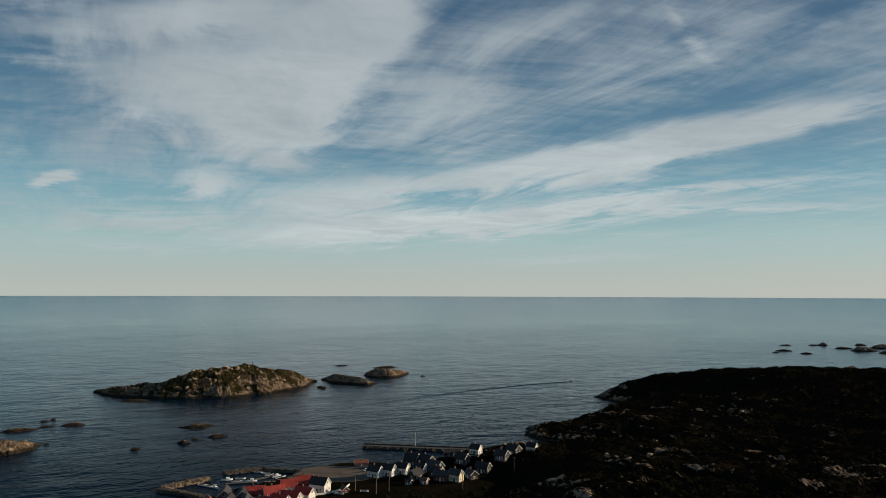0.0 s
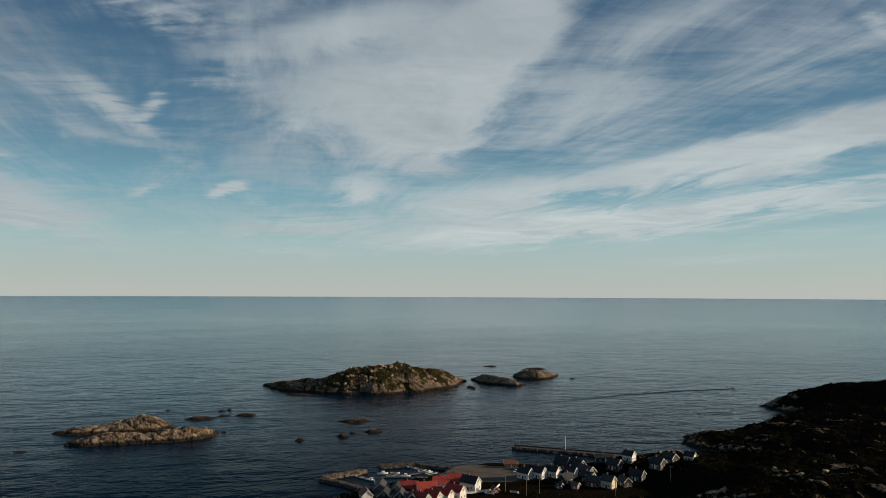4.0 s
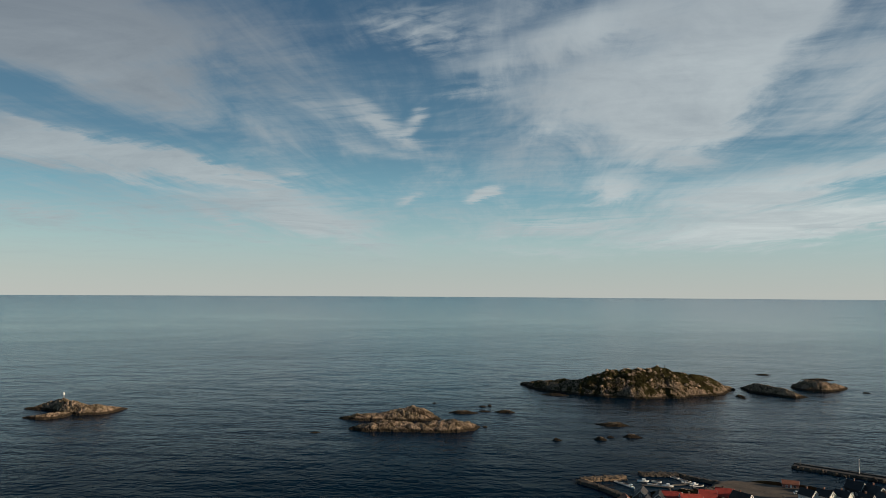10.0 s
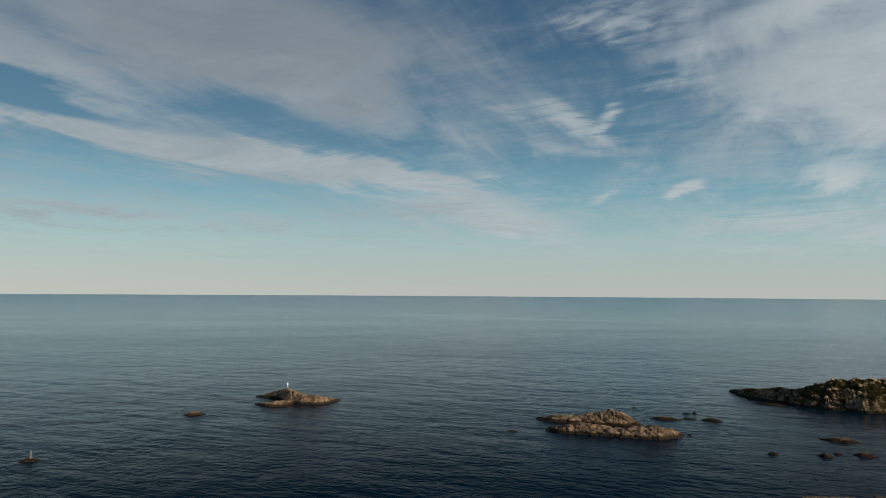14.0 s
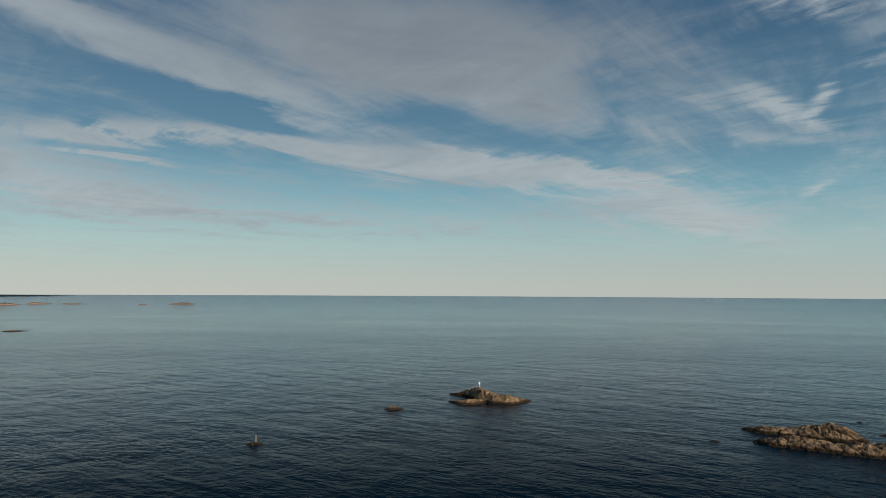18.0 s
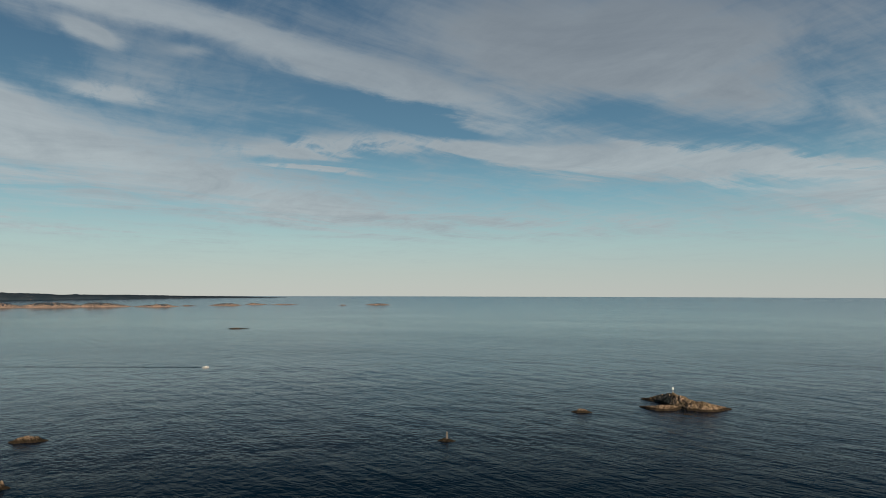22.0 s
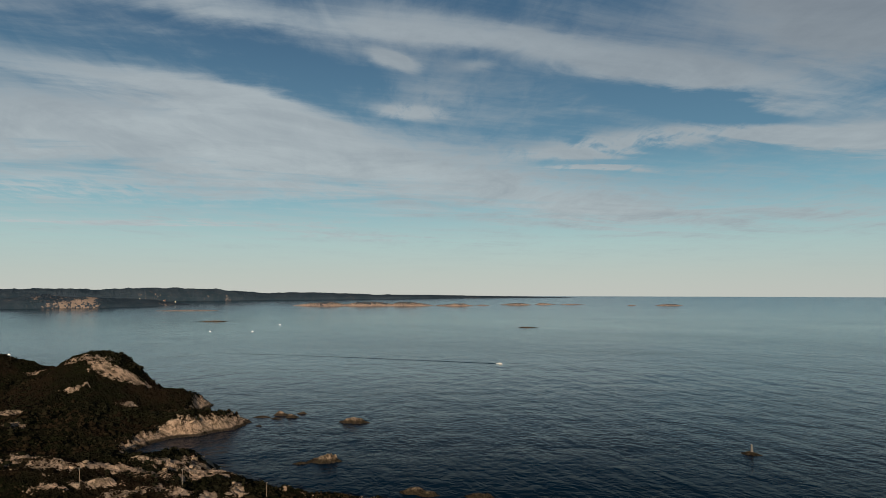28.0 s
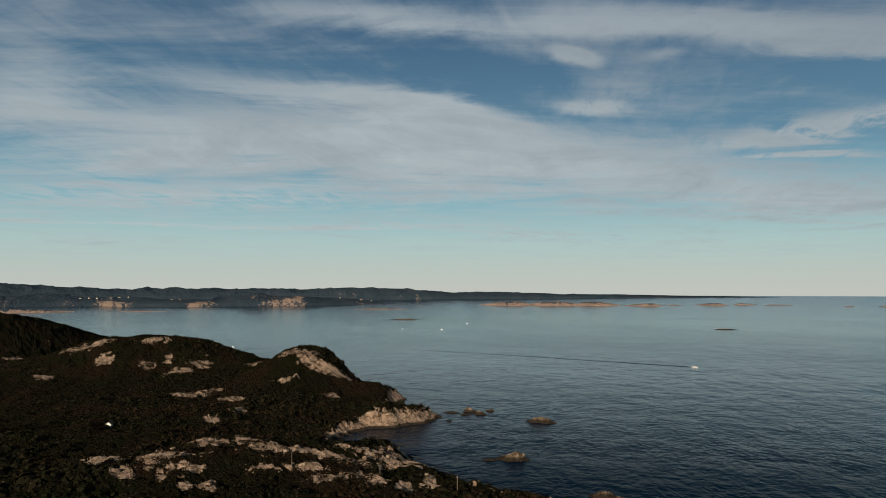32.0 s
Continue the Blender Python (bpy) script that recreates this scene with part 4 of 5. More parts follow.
def house(x, y, turn, w, l, wall_h, roof_h, walls, roof, label, chimney=True, wins=2, z=None, name="house"):
    """A gabled timber house: ridge along its x, its front gable at +x."""
    z = ground_z(x, y) if z is None else z
    ob = tagged(empty(name, x, y, z - 0.2, turn), label, name.replace("_", " "), group="village houses")
    a, b, c = l / 2, w / 2, wall_h
    pts = [(sx * a, sy * b, zz) for sx in (-1, 1) for sy, zz in ((-1, -0.6), (1, -0.6), (1, c), (0, c + roof_h), (-1, c))]
    part("wall", solid([(p[0], p[1] * (1 if p[1] else 0), p[2]) for p in pts],
                       [(4, 3, 2, 1, 0), (5, 6, 7, 8, 9), (0, 1, 6, 5), (1, 2, 7, 6), (2, 3, 8, 7), (3, 4, 9, 8), (4, 0, 5, 9)]), WALLS[walls], ob)
    part("foundation", box(0, 0, 0.1, l + 0.12, w + 0.12, 0.9), CONCRETE, ob)
    e, o, th = 0.45, 0.35, 0.2
    slope = math.hypot(b, roof_h)
    drop = roof_h * e / b
    for sy in (-1, 1):
        n = (0, sy * roof_h / slope * th, b / slope * th)
        low, top = (sy * (b + e), c - drop + 0.03), (0.0, c + roof_h + 0.03)
        p = [(sx * (a + o), q[0], q[1]) for q in (low, top) for sx in (-1, 1)]
        p += [(u, v + n[1], t + n[2]) for u, v, t in p]
        part("roof", solid(p, [(0, 1, 3, 2), (4, 5, 7, 6), (0, 1, 5, 4), (2, 3, 7, 6), (0, 2, 6, 4), (1, 3, 7, 5)]), ROOFS[roof], ob)
    for sx in (-1, 1):
        bm = bmesh.new()
        for sy in (-1, 1):
            p = [(sx * (a + o + 0.02 + t), yy, zz + dz) for t in (0, 0.05) for yy, zz in ((sy * (b + e), c - drop), (0.0, c + roof_h)) for dz in (-0.12, 0.2)]
            vs = [bm.verts.new(v) for v in p]
            for f in ((0, 1, 3, 2), (4, 5, 7, 6), (0, 1, 5, 4), (2, 3, 7, 6), (0, 2, 6, 4), (1, 3, 7, 5)):
                bm.faces.new([vs[i] for i in f])
        bmesh.ops.recalc_face_normals(bm, faces=bm.faces[:])
        part("bargeboard", bm, TRIM, ob)
    if chimney:
        ch = part("chimney", box(-a * 0.2, 0.0, c + roof_h + 0.35, 0.6, 0.6, 1.3, 0.03), BRICK, ob)
        part("chimney_cap", box(-a * 0.2, 0.0, c + roof_h + 1.05, 0.78, 0.78, 0.12), CONCRETE, ch)
    for i in range(wins):
        yy = 0.0 if wins == 1 else -b * 0.5 + b * i / max(1, wins - 1)
        window_at(ob, a, yy, c * 0.42, 0)
        window_at(ob, -a, yy, c * 0.42, 2)
    if c + roof_h > 6:
        window_at(ob, a, 0, c + roof_h * 0.25, 0)
    for sy, f in ((1, 1), (-1, 3)):
        for i in range(2):
            window_at(ob, -a * 0.5 + a * i, sy * b, c * 0.45, f)
    part("door", box(0.05 * a, -b - 0.03, 1.15, 0.95, 0.1, 2.1), DARK_TRIM if walls in ("white", "cream") else TRIM, ob)
    return ob


HARBOUR = "{} timber house with a {} roof by the harbour"
COLOURS = {"white": "white-painted", "cream": "cream-painted", "grey": "weathered grey", "dark": "tarred dark", "red": "red-painted", "pink": "faded red"}
ROOF_WORDS = {"red": "red tiled", "black": "black tiled", "grey": "grey slate", "rust": "rusty sheet"}


def put_houses(rows, name="house", chimney=True):
    for x, y, turn, w, l, wh, rh, walls, roof in rows:
        house(x, y, turn, w, l, wh, rh, walls, roof, HARBOUR.format(COLOURS[walls], ROOF_WORDS[roof]).replace("house", name.replace("_", " ")), chimney, 2 if w > 4.5 else 1, name=name)


# the row of grey boathouses at the quay
put_houses([
    (-101, 332, -80, 6.5, 9, 4.4, 3.0, "grey", "grey"), (-93.5, 334, -78, 5.5, 8, 4.0, 2.6, "grey", "black"), (-96, 322, -82, 5.5, 8, 3.6, 2.6, "dark", "black"),
    (-89, 324, -80, 5.5, 8, 3.6, 2.6, "dark", "grey"), (-83, 323, -78, 5, 8, 3.4, 2.4, "dark", "black"), (-104, 318, -60, 5, 7, 3.2, 2.2, "white", "rust"),
], "boathouse", False)
# white houses with red roofs
put_houses([
    (-89, 339, 8, 7, 8.5, 3.6, 2.8, "red", "red"), (-80, 338, 28, 7, 9.5, 3.8, 3.0, "white", "red"), (-75.5, 351, 14, 6.5, 7.5, 3.6, 2.8, "white", "red"),
    (-69, 357, 8, 6.5, 8, 3.8, 3.0, "red", "red"), (-78.5, 322, -28, 4.6, 8, 4.0, 2.2, "white", "red"), (-73.8, 326, -28, 4.6, 8, 4.0, 2.2, "white", "red"),
    (-69.3, 330.5, -28, 4.6, 8, 4.0, 2.2, "white", "red"), (-65, 336, -27, 5.2, 9, 4.4, 2.4, "white", "red"),
])
put_houses([
    (-60.5, 352, -24, 5.6, 9, 4.4, 2.8, "white", "black"), (-35.5, 376, -30, 4.9, 7.0, 3.9, 2.3, "white", "black"), (-28.5, 377.5, -30, 4.9, 7.0, 4.0, 2.3, "white", "black"),
    (-21.5, 380.5, -28, 4.6, 7.0, 3.9, 2.1, "white", "black"), (-17, 399, -28, 5.7, 7.9, 4.0, 3.0, "dark", "black"), (-9, 396, -46, 6.2, 8.8, 3.9, 3.0, "dark", "black"),
    (-12, 383, -30, 4.0, 6.2, 3.5, 2.1, "white", "black"), (-4, 386, -44, 5.3, 8.8, 3.5, 2.6, "dark", "grey"),
])
put_houses([
    (19, 405, -31, 4.9, 5.7, 3.5, 2.1, "white", "black"), (7, 366, -31, 4.8, 6.2, 4.2, 2.3, "cream", "grey"), (-0.5, 368, -20, 4.9, 7.0, 3.2, 2.1, "red", "grey"),
    (6, 409, 5, 4.4, 10.6, 2.3, 1.2, "dark", "black"), (11, 399, -35, 5.3, 7.0, 3.2, 2.5, "dark", "black"), (33, 394, -40, 5.3, 7.0, 3.2, 2.3, "dark", "black"),
    (40, 400, -45, 5.3, 7.0, 3.2, 2.3, "dark", "black"), (51, 406, -31, 4.0, 5.3, 3.5, 1.9, "white", "black"), (22, 384, -30, 5.3, 7.0, 3.2, 2.3, "dark", "black"),
    (15, 372, -60, 4.4, 6.2, 2.8, 1.9, "dark", "grey"), (-14, 371, -130, 4.4, 6.2, 3.0, 2.1, "dark", "black"), (-3, 376, -30, 4.4, 6.2, 3.0, 2.1, "dark", "black"),
])
put_houses([
    (-48, 350, -60, 2.8, 3.5, 1.9, 1.2, "red", "black"), (-9, 361, -31, 2.5, 3.5, 2.3, 1.1, "pink", "rust"), (-46, 402, 10, 4.4, 7.5, 2.2, 1.3, "pink", "rust"),
    (-17, 360, -30, 2.3, 3.0, 1.8, 0.9, "dark", "black"), (-313, -401, 30, 2.6, 3.0, 1.9, 0.9, "white", "black"),
], "shed", False)


def gravel_yard():
    u, v = np.meshgrid(np.linspace(-1, 1, 40), np.linspace(0, 2 * np.pi, 64, endpoint=False), indexing="ij")
    t = (u + 1) / 2 + 0.02
    wob = 1 + 0.18 * fbm(np.cos(v) * 40, np.sin(v) * 40, 30, 3, 301)
    x = -56 + t * 31 * np.cos(v) * wob + t * 6 * np.sin(v)
    y = 386 + t * 17 * np.sin(v) * wob - t * 4 * np.cos(v)
    z = land_height(x, y)[0] + 0.10
    ob = grid_mesh("yard", x.T, y.T, z.T, GRAVEL, wrap=True)
    tagged(ob, "pale trodden gravel yard by the harbour", "yard", kind="structure")


gravel_yard()


# ---- breakwaters, pier, boats ----
def boulder_mesh(name, seed, mat):
    bm = bmesh.new()
    bmesh.ops.create_icosphere(bm, subdivisions=1, radius=1.0)
    for v in bm.verts:
        n = noise.noise_vector(v.co * 1.3 + Vector((seed * 3.1, 0, 0)))
        v.co = v.co * (0.8 + 0.5 * abs(n.x)) + n * 0.25
    me = bpy.data.meshes.new(name)
    bm.to_mesh(me)
    bm.free()
    me.materials.append(mat)
    return me


BOULDERS = [boulder_mesh("stone", i, STONE) for i in range(5)]


def breakwater(line, width, high, stones, label, seed, mat=STONE, name="breakwater"):
    """A rubble mound along a line, with its armour stones."""
    rnd = random.Random(seed)
    n = 60
    pts = [Vector(p) for p in line]
    total = sum((q - p).length for p, q in zip(pts, pts[1:]))
    path = []
    for i in range(n + 1):
        d = total * i / n
        for p, q in zip(pts, pts[1:]):
            ln = (q - p).length
            if d <= ln + 1e-6:
                path.append((p.lerp(q, d / ln), (q - p).normalized()))
                break
            d -= ln
    ob = tagged(empty(name, *path[n // 2][0], 0), label, "breakwater")
    prof = [(-1.0, -1.2), (-0.72, 0.35), (-0.45, 0.95), (0, 1.0), (0.45, 0.95), (0.72, 0.35), (1.0, -1.2)]
    bm = bmesh.new()
    rings = []
    for i, (p, d) in enumerate(path):
        taper = min(1.0, 0.45 + i / 4, 0.45 + (n - i) / 4)
        side = Vector((-d.y, d.x))
        ring = []
        for u, h in prof:
            q = p + side * (u * width * taper)
            k = noise.noise(Vector((q.x * 0.5, q.y * 0.5, seed)))
            ring.append(bm.verts.new((q.x - ob.location.x + k * 0.5, q.y - ob.location.y + k * 0.4, h * high * (0.9 + 0.25 * k))))
        rings.append(ring)
    for a, b in zip(rings, rings[1:]):
        for j in range(len(prof) - 1):
            bm.faces.new((a[j], b[j], b[j + 1], a[j + 1]))
    bm.faces.new(rings[0])
    bm.faces.new(rings[-1][::-1])
    bmesh.ops.recalc_face_normals(bm, faces=bm.faces[:])
    part("mound", bm, mat, ob)
    for i in range(stones):
        p, d = path[rnd.randrange(n + 1)]
        side = Vector((-d.y, d.x))
        u = rnd.choice((-1, 1)) * rnd.uniform(0.35, 0.95)
        h = high * (0.95 if abs(u) < 0.45 else 0.95 - (abs(u) - 0.45) * 2.2)
        q = p + side * u * width
        sc = rnd.uniform(0.3, 0.8)
        m = pose(q.x - ob.location.x, q.y - ob.location.y, h - 0.25, rnd.uniform(0, 360), rnd.uniform(0, 360), rnd.uniform(0, 360))
        shared("stone", BOULDERS[i % 5], ob, m @ Matrix.Diagonal((sc * 1.3, sc, sc * 0.8, 1)))
    return ob


SANDY = paint("sandy_rubble", (0.17, 0.12, 0.075), 0.95, scale=0.3, spread=0.6, grain=0.05)
breakwater([(-142, 361), (-134, 371), (-124, 380)], 3.8, 1.9, 110, "rubble breakwater with a sandy stone top", 1, SANDY)
breakwater([(-143, 359), (-128, 353), (-112, 343)], 3.4, 1.7, 100, "dark rubble breakwater that shelters small boats", 2)
breakwater([(-120, 391), (-110, 397), (-101, 401)], 3.6, 1.8, 100, "rubble breakwater with a rounded stone head", 3)
breakwater([(-101, 401), (-92, 397), (-80, 396)], 2.2, 1.9, 40, "narrow stone mole that joins the shore", 4)


PIER = paint("dark_pier_concrete", (0.06, 0.055, 0.05), 0.95, scale=0.4, spread=0.4, grain=0.03)


def pier():
    """The outer mole: a stone wall with a roadway behind a parapet."""
    x0, y0, x1, y1 = -51, 459, 32, 446
    a = math.degrees(math.atan2(y1 - y0, x1 - x0))
    ln = math.hypot(x1 - x0, y1 - y0)
    ob = tagged(empty("pier", (x0 + x1) / 2, (y0 + y1) / 2, 0, a), "long dark stone pier with a parapet wall", "pier")
    part("base_wall", box(0, 0, -0.1, ln, 6.4, 3.0, 0.3), STONE, ob)
    part("deck", box(0, -0.5, 1.5, ln - 1, 4.4, 0.2, 0.05), PIER, ob)
    rnd = random.Random(7)
    n = 26
    me = bpy.data.meshes.new("block")
    bm = box(0, 0, 0, ln / n - 0.12, 1.2, 1.2, 0.08)
    bm.to_mesh(me)
    bm.free()
    me.materials.append(PIER)
    for i in range(n):
        shared("block", me, ob, pose(-ln / 2 + (i + 0.5) * ln / n, 2.3 + rnd.uniform(-0.06, 0.06), 1.75 + rnd.uniform(-0.05, 0.05), 0, 0, rnd.uniform(-0.6, 0.6)))
    for i in range(150):
        sc = rnd.uniform(0.6, 1.5)
        m = pose(rnd.uniform(-ln / 2, ln / 2), rnd.choice((-1, 1)) * rnd.uniform(2.9, 4.2), rnd.uniform(-0.2, 0.9), rnd.uniform(0, 360), rnd.uniform(0, 360), 0)
        shared("stone", BOULDERS[i % 5], ob, m @ Matrix.Diagonal((sc * 1.4, sc, sc * 0.8, 1)))


pier()


def mast(x, y, z, high, label, mat=TRIM):
    ob = tagged(empty("mast", x, y, z), label, "mast")
    part("base", box(0, 0, 0.2, 0.9, 0.9, 0.6, 0.05), CONCRETE, ob)
    part("pole", rod((0, 0, 0.2), (0, 0, high), 0.16, 0.09), mat, ob)
    part("lamp", rod((0, 0, high), (0, 0, high + 0.5), 0.25, 0.2), mat, ob)


mast(-17.5, 453.5, 1.6, 8.0, "white harbour light mast on the pier")
mast(-47, 458, 1.6, 3.4, "short dark post at the head of the pier", DARK_TRIM)


def pole(x, y, high=8.5):
    z = ground_z(x, y)
    ob = tagged(empty("utility_pole", x, y, z - 0.4), "tall weathered timber utility pole with a crossarm", "utility pole", group="utility poles")
    part("pole", rod((0, 0, 0), (0, 0, high), 0.17, 0.12), TIMBER, ob)
    part("crossarm", box(0, 0, high - 0.6, 1.6, 0.12, 0.14), TIMBER, ob)
    for sx in (-0.7, 0, 0.7):
        part("insulator", rod((sx, 0, high - 0.53), (sx, 0, high - 0.3), 0.06, 0.05, 6), TRIM, ob)


for x, y in ((-43, 352), (-32, 345), (-26, 348), (38, 378), (10, 352)):
    pole(x, y)


def boat(x, y, turn, l=5.5, cabin=False, colour=None, label="small white motorboat moored in the harbour", z=0.0):
    """A small motorboat: lofted hull, deck, windscreen or cabin, outboard."""
    ob = tagged(empty("motorboat", x, y, z, turn), label, "boat", group="small boats")
    b = l * 0.19
    st = [(-0.5, 0.86, 0.55), (-0.2, 1.0, 0.58), (0.12, 0.96, 0.64), (0.34, 0.66, 0.74), (0.5, 0.06, 0.9)]
    bm = bmesh.new()
    rings = []
    for u, wd, h in st:
        rings.append([bm.verts.new((u * l, s * wd * b * q, zz)) for s, q, zz in ((-1, 1.0, h), (-1, 0.82, 0.05), (0, 0, -0.3), (1, 0.82, 0.05), (1, 1.0, h))])
    for p, q in zip(rings, rings[1:]):
        for j in range(4):
            bm.faces.new((p[j], q[j], q[j + 1], p[j + 1]))
    bm.faces.new(rings[0])
    bm.faces.new(rings[-1])
    bmesh.ops.recalc_face_normals(bm, faces=bm.faces[:])
    part("hull", bm, colour or GELCOAT, ob)
    top = bmesh.new()
    lo = [[top.verts.new((u * l * 0.98, s * wd * b * 0.93, h - 0.05 + (0.06 if u > 0.1 else -0.22))) for s in (-1, 1)] for u, wd, h in st]
    for p, q in zip(lo, lo[1:]):
        top.faces.new((p[0], q[0], q[1], p[1]))
    part("deck", top, GELCOAT if cabin else TIMBER, ob)
    if cabin:
        part("cabin", box(0.06 * l, 0, 1.1, 0.3 * l, b * 1.4, 1.0, 0.15), GELCOAT, ob)
        part("windscreen", box(0.215 * l, 0, 1.25, 0.05, b * 1.2, 0.45), GLASS, ob)
    else:
        part("windscreen", box(0.08 * l, 0, 0.95, 0.06, b * 1.3, 0.4), GLASS, ob)
        part("thwart", box(-0.12 * l, 0, 0.5, 0.3, b * 1.7, 0.08), TIMBER, ob)
    eng = part("outboard", box(-0.53 * l, 0, 0.75, 0.35, 0.35, 0.5, 0.08), DARK_TRIM, ob)
    part("shaft", box(-0.53 * l, 0, 0.15, 0.14, 0.12, 0.9), DARK_TRIM, eng)
    return ob


for i, (x, y, turn) in enumerate([
    (-114.5, 379, 20), (-108, 381.5, 10), (-124.5, 369, -28), (-120.5, 367, -28), (-116.5, 364.5, -28), (-102, 395.5, -20), (-97, 392.5, -25),
    (-92.5, 388, 40), (-90, 386.5, 40), (-87.5, 385, 40), (-108.5, 375.5, 15), (-105, 376.5, 15), (-101, 376.5, 15), (-94.5, 389.5, 40),
]):
    boat(x, y, turn, 5.2 + 0.9 * (i % 3 == 0), i % 4 == 0)
boat(-50, 346, -15, 4.8, label="white dinghy laid up on the grass", z=ground_z(-50, 346) + 0.25)
boat(-38, 348, -10, 4.2, label="white dinghy laid up on the grass", z=ground_z(-38, 348) + 0.25)
boat(145, 801, -55, 8.5, True, label="white cabin boat under way with a wake")
boat(-982, -125, 65, 9.0, True, label="white cabin boat under way with a wake")
for x, y, turn in ((-1617, -939, 60), (-1641, -835, 70), (-954, -904, 80), (-1998, -927, 90)):
    boat(x, y, turn, 7.5, True, label="white motorboat far out at sea")


def pontoon(x, y, turn, l):
    ob = tagged(empty("pontoon", x, y, 0, turn), "grey floating timber jetty for small boats", "jetty", group="jetties")
    part("float", box(0, 0, 0.1, l, 1.3, 0.5, 0.05), CONCRETE, ob)
    me = bpy.data.meshes.new("plank")
    bm = box(0, 0, 0, 0.9, 1.6, 0.06)
    bm.to_mesh(me)
    bm.free()
    me.materials.append(TIMBER)
    for i in range(int(l)):
        shared("plank", me, ob, pose(-l / 2 + 0.5 + i, 0, 0.4))


pontoon(-105, 373, 15, 16)
pontoon(-95, 384, 40, 12)


def wake(points, width, label):
    """Two low swells that trail behind a boat, as ridges of water."""
    bm = bmesh.new()
    pts = [Vector(p) for p in points]
    rows = []
    for i in range(81):
        t = i / 80
        n = len(pts) - 1
        j = min(int(t * n), n - 1)
        p = pts[j].lerp(pts[j + 1], t * n - j)
        d = (pts[j + 1] - pts[j]).normalized()
        side = Vector((-d.y, d.x))
        w = width * (0.3 + t)
        hi = 0.30 * (1 - 0.75 * t)
        wob = 0.6 * noise.noise(Vector((t * 40, 3.0, width)))
        row = [bm.verts.new((*(p + side * (u * w + wob)), 0.03 + hi * h)) for u, h in ((-1.0, -0.4), (-0.6, 1.0), (-0.15, -0.4), (0.15, -0.4), (0.6, 1.0), (1.0, -0.4))]
        rows.append(row)
    for a, b in zip(rows, rows[1:]):
        for k in (0, 1, 3, 4):
            bm.faces.new((a[k], b[k], b[k + 1], a[k + 1]))
    bmesh.ops.recalc_face_normals(bm, faces=bm.faces[:])
    me = bpy.data.meshes.new("wake")
    bm.to_mesh(me)
    bm.free()
    me.materials.append(SEA)
    tagged(new("wake", me), label, "wake", kind="stuff")


wake([(141, 796), (90, 768), (27, 721), (-43, 655), (-105, 598)], 4.0, "long low wake trailing a boat on the sea")
wake([(-984, -131), (-1031, -380), (-1062, -620)], 6.0, "long low wake trailing a boat on the sea")


def car(x, y, turn, mat, label):
    z = ground_z(x, y) + 0.1
    ob = tagged(empty("car", x, y, z, turn), label, "car", group="parked cars")
    part("body", box(0, 0, 0.62, 4.3, 1.75, 0.62, 0.15), mat, ob)
    p = [(sx, sy, zz) for zz, a, b, w in ((0.9, -1.7, 1.1, 0.82), (1.45, -1.3, 0.5, 0.68)) for sx in (a, b) for sy in (-w, w)]
    part("cabin", solid(p, [(0, 1, 3, 2), (4, 5, 7, 6), (0, 1, 5, 4), (2, 3, 7, 6), (0, 2, 6, 4), (1, 3, 7, 5)]), GLASS, ob)
    part("roof", box(-0.4, 0, 1.48, 1.7, 1.3, 0.07, 0.03), mat, ob)
    for sx in (-1.35, 1.35):
        for sy in (-0.82, 0.82):
            wl = part("wheel", rod((sx, sy - 0.1, 0.32), (sx, sy + 0.1, 0.32), 0.32, sides=12), TYRE, ob)
            part("rim", rod((sx, sy - 0.11, 0.32), (sx, sy + 0.11, 0.32), 0.18, sides=10), METAL, wl)


car(-41, 388, 20, GELCOAT, "white parked car on the gravel yard")
car(-37.5, 394, 30, paint("red_car_paint", (0.45, 0.02, 0.03), 0.3, spread=0.05), "red parked car on the gravel yard")
car(-38, 382, 10, paint("dark_car_paint", (0.03, 0.03, 0.035), 0.3, spread=0.05), "dark parked car on the gravel yard")


def fence():
    ob = tagged(empty("fence", -54, 351, ground_z(-54, 351)), "white-painted board fence round a garden", "fence")
    pts = [Vector(p) for p in ((-63, 343), (-57, 346), (-52, 350), (-48, 356), (-47, 361))]
    for p, q in zip(pts, pts[1:]):
        d = q - p
        a = math.degrees(math.atan2(d.y, d.x))
        for i in range(3):
            c = p + d * (i + 0.5) / 3
            z = ground_z(c.x, c.y) - ob.location.z
            part("panel", box(0, 0, 0.65, d.length / 3 - 0.08, 0.06, 1.0), TRIM, ob, at=pose(c.x + 54, c.y - 351, z, 0, 0, a))
            c = p + d * i / 3
            part("post", box(0, 0, 0.5, 0.12, 0.12, 1.5), TRIM, ob, at=pose(c.x + 54, c.y - 351, z, 0, 0, a))


fence()

# ---- sea marks ----


def beacon(x, y, z, high, r, label, mat=TRIM):
    ob = tagged(empty("beacon", x, y, z), label, "beacon", group="sea marks")
    part("base", rod((0, 0, -1.0), (0, 0, 0.5), r * 1.3, r * 1.2, 12), CONCRETE, ob)
    part("tower", rod((0, 0, 0.5), (0, 0, high), r, r * 0.55, 12), mat, ob)
    part("cap", rod((0, 0, high), (0, 0, high + 0.5), r * 0.65, 0.1, 12), mat, ob)


def islet_top(name_x, name_y):
    """The height of the highest mesh under a plan point."""
    dg = bpy.context.evaluated_depsgraph_get()
    hit, place, _, _, _, _ = scene.ray_cast(dg, Vector((name_x, name_y, 300)), Vector((0, 0, -1)))
    return place.z if hit else 0.0


bpy.context.view_layer.update()
top = max(((islet_top(-588 + i, 328 + j), -588 + i, 328 + j) for i in range(-6, 7) for j in range(-6, 7)))


